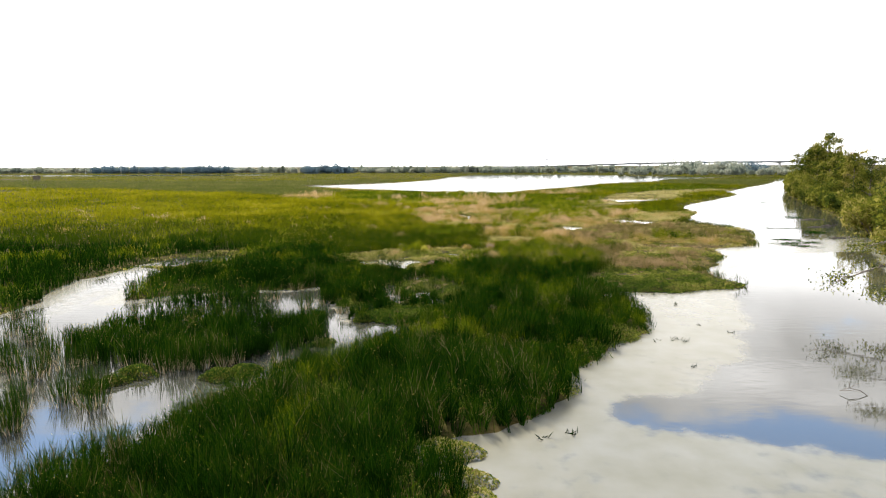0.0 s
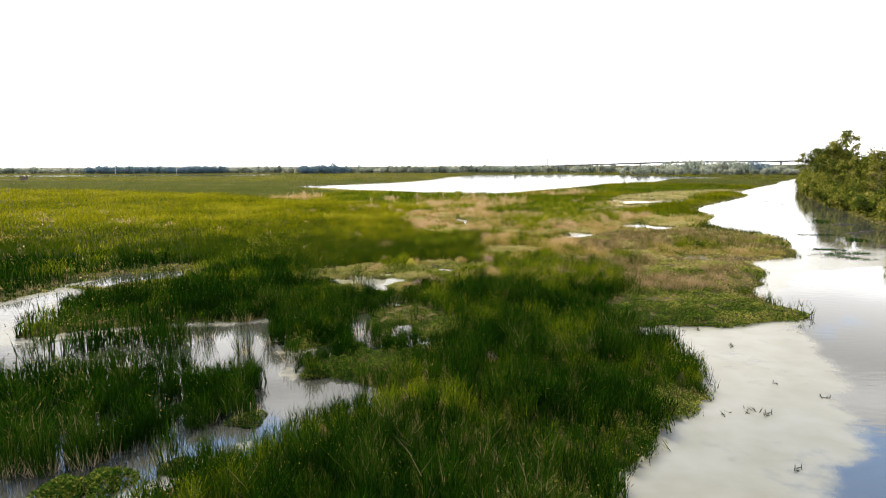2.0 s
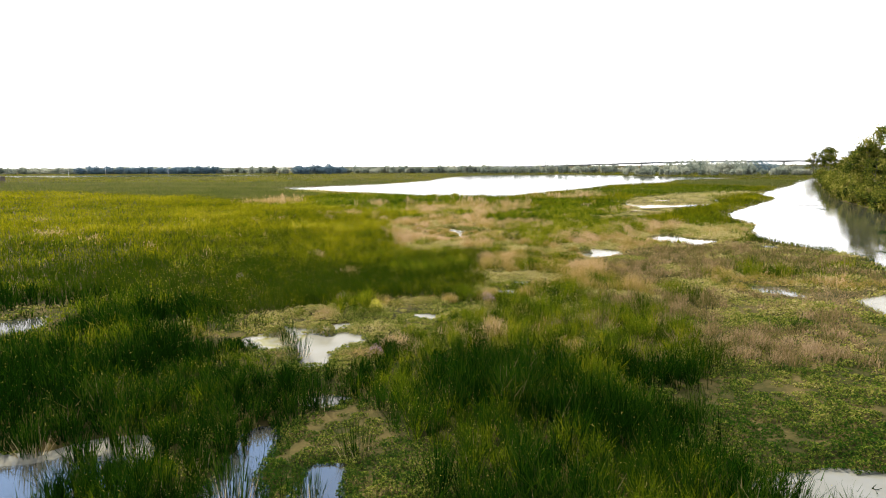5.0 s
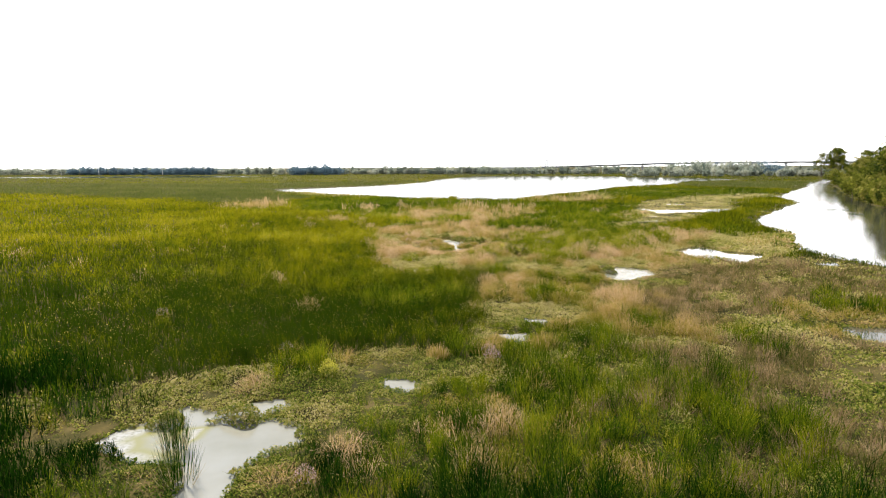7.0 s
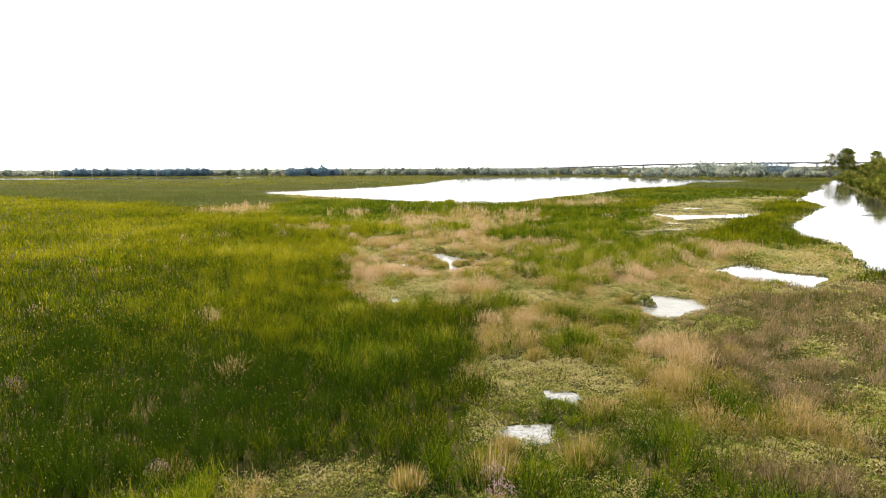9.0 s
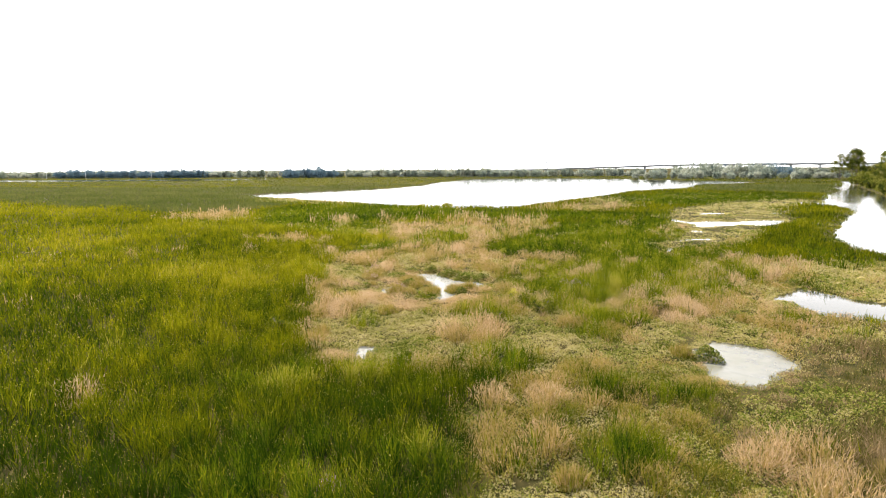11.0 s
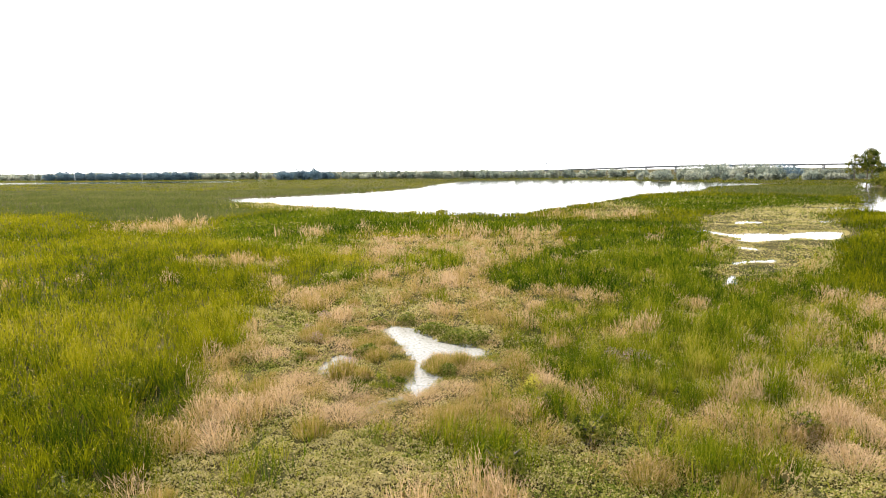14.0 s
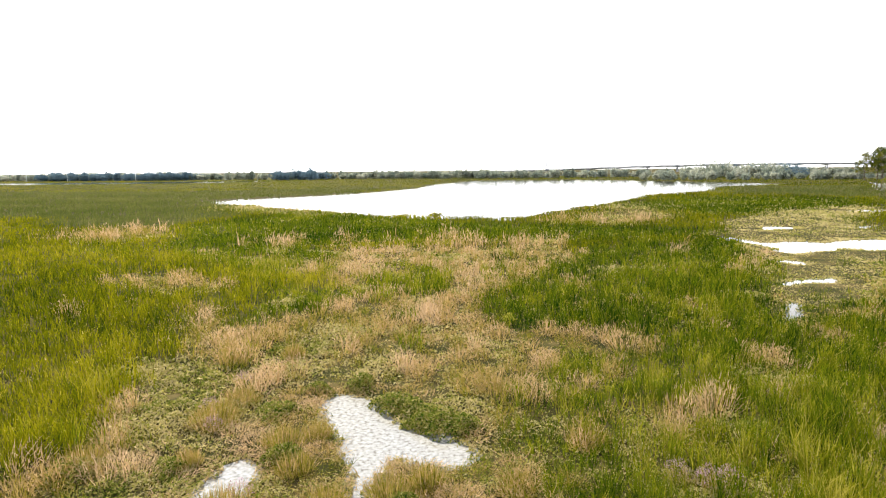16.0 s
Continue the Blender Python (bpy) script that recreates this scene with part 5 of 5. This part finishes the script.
set_out([clump_of("goldenrod", "yellow flowering clump among the marsh grass", "wild flower", 570, 120, 0.36, 0.95, 0.016, 0.4, GREEN,
                  ("bloom", "bright yellow flower heads", YELLOW, 320, 0.0, 0.06))], [(10.4, 118.6), (8.9, 97.6), (-1.9, 60.5)], "yellow flowering plants", 605)


def make_snag(name, label, category, path, thick, twigs, seed):
    """A dead branch: a bent stem with twigs."""
    r = random.Random(seed)
    ob = new(name)
    tagged(ob, label, category)
    bm = bmesh.new()
    tube(bm, path, [thick * (1 - 0.75 * i / (len(path) - 1)) for i in range(len(path))], 6)
    stem = part("stem", bm, TIMBER, ob)
    for _ in range(twigs):
        i = r.randrange(1, len(path))
        p = Vector(path[i])
        e = p + Vector((r.uniform(-0.7, 0.7), r.uniform(-0.5, 0.5), r.uniform(0.02, 0.35)))
        bm = bmesh.new()
        tube(bm, (p, (p + e) / 2 + Vector((0, 0, 0.05)), e), (thick * 0.4, thick * 0.3, thick * 0.1), 5)
        part("twig", bm, TIMBER, stem)
    return ob


# dark streaks by the bank: floating logs, partly in place of tree reflections
for i, (x, y, reach) in enumerate(((53.5, 85.5, 1.9), (56.0, 87.5, 1.2), (59.5, 97.0, 2.2), (48.0, 72.5, 1.4))):
    make_snag("floating_log", "dark waterlogged branch floating by the wooded bank", "log", [(x - reach, y, -0.03), (x - reach * 0.4, y + 0.3, 0.03), (x + reach * 0.2, y + 0.1, 0.04), (x + reach * 0.8, y + 0.5, -0.02)], 0.10, 9, 700 + i)
for i, (x, y) in enumerate(((15.9, 22.6), (17.6, 27.6))):
    make_snag("dead_branch", "bare dark dead branch sticking out of the water", "branch", [(x + 0.6, y - 0.2, -0.1), (x + 0.3, y, 0.16), (x - 0.1, y + 0.1, 0.24), (x - 0.4, y + 0.2, 0.10)], 0.02, 5, 720 + i)


def make_weed(seed):
    """A few water-weed shoots floating together."""
    r = random.Random(seed)
    ob = new("floating_weed")
    tagged(ob, "small dark tangle of floating water weed", "water weed", "weed tangles on the river")
    for _ in range(7):
        a, q = r.uniform(0, math.tau), r.uniform(0.0, 0.4)
        p = Vector((math.cos(a) * q, math.sin(a) * q, -0.02))
        e = p + Vector((r.uniform(-0.3, 0.3), r.uniform(-0.2, 0.2), r.uniform(0.03, 0.28)))
        bm = bmesh.new()
        tube(bm, (p, (p + e) / 2, e), (0.014, 0.022, 0.004), 5)
        part("shoot", bm, CATTAIL, ob)
    return ob


WEEDS = [(4.1, 19.3), (4.4, 19.2), (10.7, 29.9), (11.1, 30.1), (11.7, 30.0), (12.3, 29.8), (12.0, 30.3), (14.3, 32.9), (15.2, 31.4), (11.1, 25.9), (14.9, 38.0), (13.6, 40.9), (14.4, 41.1), (3.3, 19.0)]
weed_models = [make_weed(740 + i) for i in range(4)]
set_out(weed_models, WEEDS, "weed tangles on the river", 606, 0.0, 0.4, 0.8)


def weed_raft(seed, reach):
    """A ragged raft of dark weed drawn out along the current."""
    g = np.random.default_rng(seed)
    ob = new("weed_raft")
    tagged(ob, "dark ragged raft of weed drifting on the river", "water weed")
    n = 420
    a, q = g.uniform(0, math.tau, n), np.sqrt(g.random(n))
    band = np.round(g.normal(0, 1.2, n)) * 0.42
    x, y = np.cos(a) * q * reach, band * reach * 0.5 + np.sin(a) * q * reach * 0.10
    me = leaves("weed_leaves", x, y, 0.015 + 0.03 * g.random(n), 0.16 * g.uniform(0.5, 1.4, n), g.uniform(0.0, 0.4, n), CATTAIL, 0.15)
    tagged(part("weed_leaves", me, CATTAIL, ob), kind="stuff")
    return ob


set_out([weed_raft(760 + i, 1.6 + 0.5 * i) for i in range(3)], [(40.5, 71.3), (38.8, 66.3), (47.3, 84.3), (48.6, 78.9), (74.9, 141.9), (78.4, 152.7), (110.2, 212), (40.9, 68.5), (58.4, 101.7)], "weed rafts on the river", 611, 0.0, 0.8, 1.3)


def leaning_tree():
    """The tree on the near bank whose low limbs reach out over the river."""
    ob = new("leaning_tree")
    tagged(ob, "bank tree leaning out with low leafy limbs over the water", "tree")
    bm = bmesh.new()
    tube(bm, ((33.5, 38.0, 0.4), (32.6, 37.6, 2.2), (31.4, 37.2, 4.6), (31.0, 37.0, 7.5), (31.2, 37.0, 10.0)), (0.34, 0.27, 0.2, 0.12, 0.04), 9)
    part("trunk", bm, BARK, ob)
    g = np.random.default_rng(77)
    cs = []
    for p0, p1, p2 in (((32.4, 37.5, 2.4), (27.5, 36.0, 3.2), (22.6, 34.8, 2.0)), ((31.5, 37.2, 4.4), (28.2, 36.4, 4.6), (25.0, 36.0, 3.9)), ((32.5, 37.5, 2.3), (28.4, 35.0, 2.4), (24.6, 33.2, 1.5)),
                       ((31.2, 37.1, 6.5), (29.5, 37.5, 7.4), (27.8, 38.0, 7.2)), ((31.1, 37.0, 8.0), (32.5, 36.0, 9.0), (34.5, 35.5, 9.0))):
        bm = bmesh.new()
        tube(bm, (p0, p1, p2), (0.13, 0.08, 0.02), 6)
        limb = part("limb", bm, BARK, ob)
        for s in (0.45, 0.65, 0.8, 0.92, 1.0):
            c = Vector(p1).lerp(Vector(p2), s) + Vector((g.normal(0, 0.25), g.normal(0, 0.3), g.normal(0, 0.15)))
            cs.append(tuple(c))
            t0 = Vector(p1).lerp(Vector(p2), max(s - 0.2, 0))
            bm = bmesh.new()
            tube(bm, (t0, (t0 + c) / 2, c), (0.03, 0.02, 0.006), 5)
            part("twig", bm, BARK, limb)
    c = np.array(cs)
    pick = g.integers(0, len(c), 2600)
    p = c[pick] + g.normal(0, 1, (2600, 3)) * np.array([0.42, 0.42, 0.2])
    part("foliage", leaves("foliage", p[:, 0], p[:, 1], p[:, 2], 0.13 * g.uniform(0.6, 1.3, 2600), g.uniform(0.2, 0.8, 2600), TREE_LEAF, 0.8), TREE_LEAF, ob)


leaning_tree()


# the dark bush on the lake shore
set_out([make_shrub("shore_bush", "small dark bush alone on the lake shore", 801, 1.3, 1.3, 900, 0.22, TREE_LEAF)], [(5.7, 195.4)], "bushes on the lake shore", 607, 0.05, 0.9, 0.95)
set_out([herb_clump("duckweed_bank", "yellow-green weed bank sloping into the river", 810, 1500, 1.0, 0.35)], [(0.6, 16.2), (0.2, 17.8), (1.0, 14.6)], "weed banks", 608)
set_out([make_shrub("marsh_bush", "dark green bush standing out of the grass", 820 + i, 1.1, 0.8, 800, 0.12, TREE_LEAF) for i in range(2)],
        [(-4.3, 89.6), (-6.6, 97.4), (10.0, 93.4), (9.0, 96.4), (-9.9, 96.0), (17.0, 93.9), (7.0, 91.5)], "bushes in the grass", 609, 0.02, 0.8, 1.15)


def make_hide(x, y):
    """A small timber hide on posts at the far edge of the marsh."""
    ob = new("timber_hide")
    tagged(ob, "small dark timber hide on posts at the marsh edge", "hut")
    bm = bmesh.new()
    box(bm, 0, 0, 2.3, 3.2, 2.4, 2.0, 0.05)
    part("cabin", bm, TIMBER, ob)
    bm = bmesh.new()
    box(bm, 0, 0, 3.4, 3.8, 3.0, 0.2, 0.04)
    part("roof", bm, TIMBER, ob)
    for sx in (-1.3, 1.3):
        for sy in (-0.9, 0.9):
            bm = bmesh.new()
            tube(bm, ((sx, sy, -0.3), (sx, sy, 1.4)), (0.12, 0.12), 8)
            part("post", bm, TIMBER, ob)
    ob.matrix_basis = pose(x, y, 0)


make_hide(-247, 372)
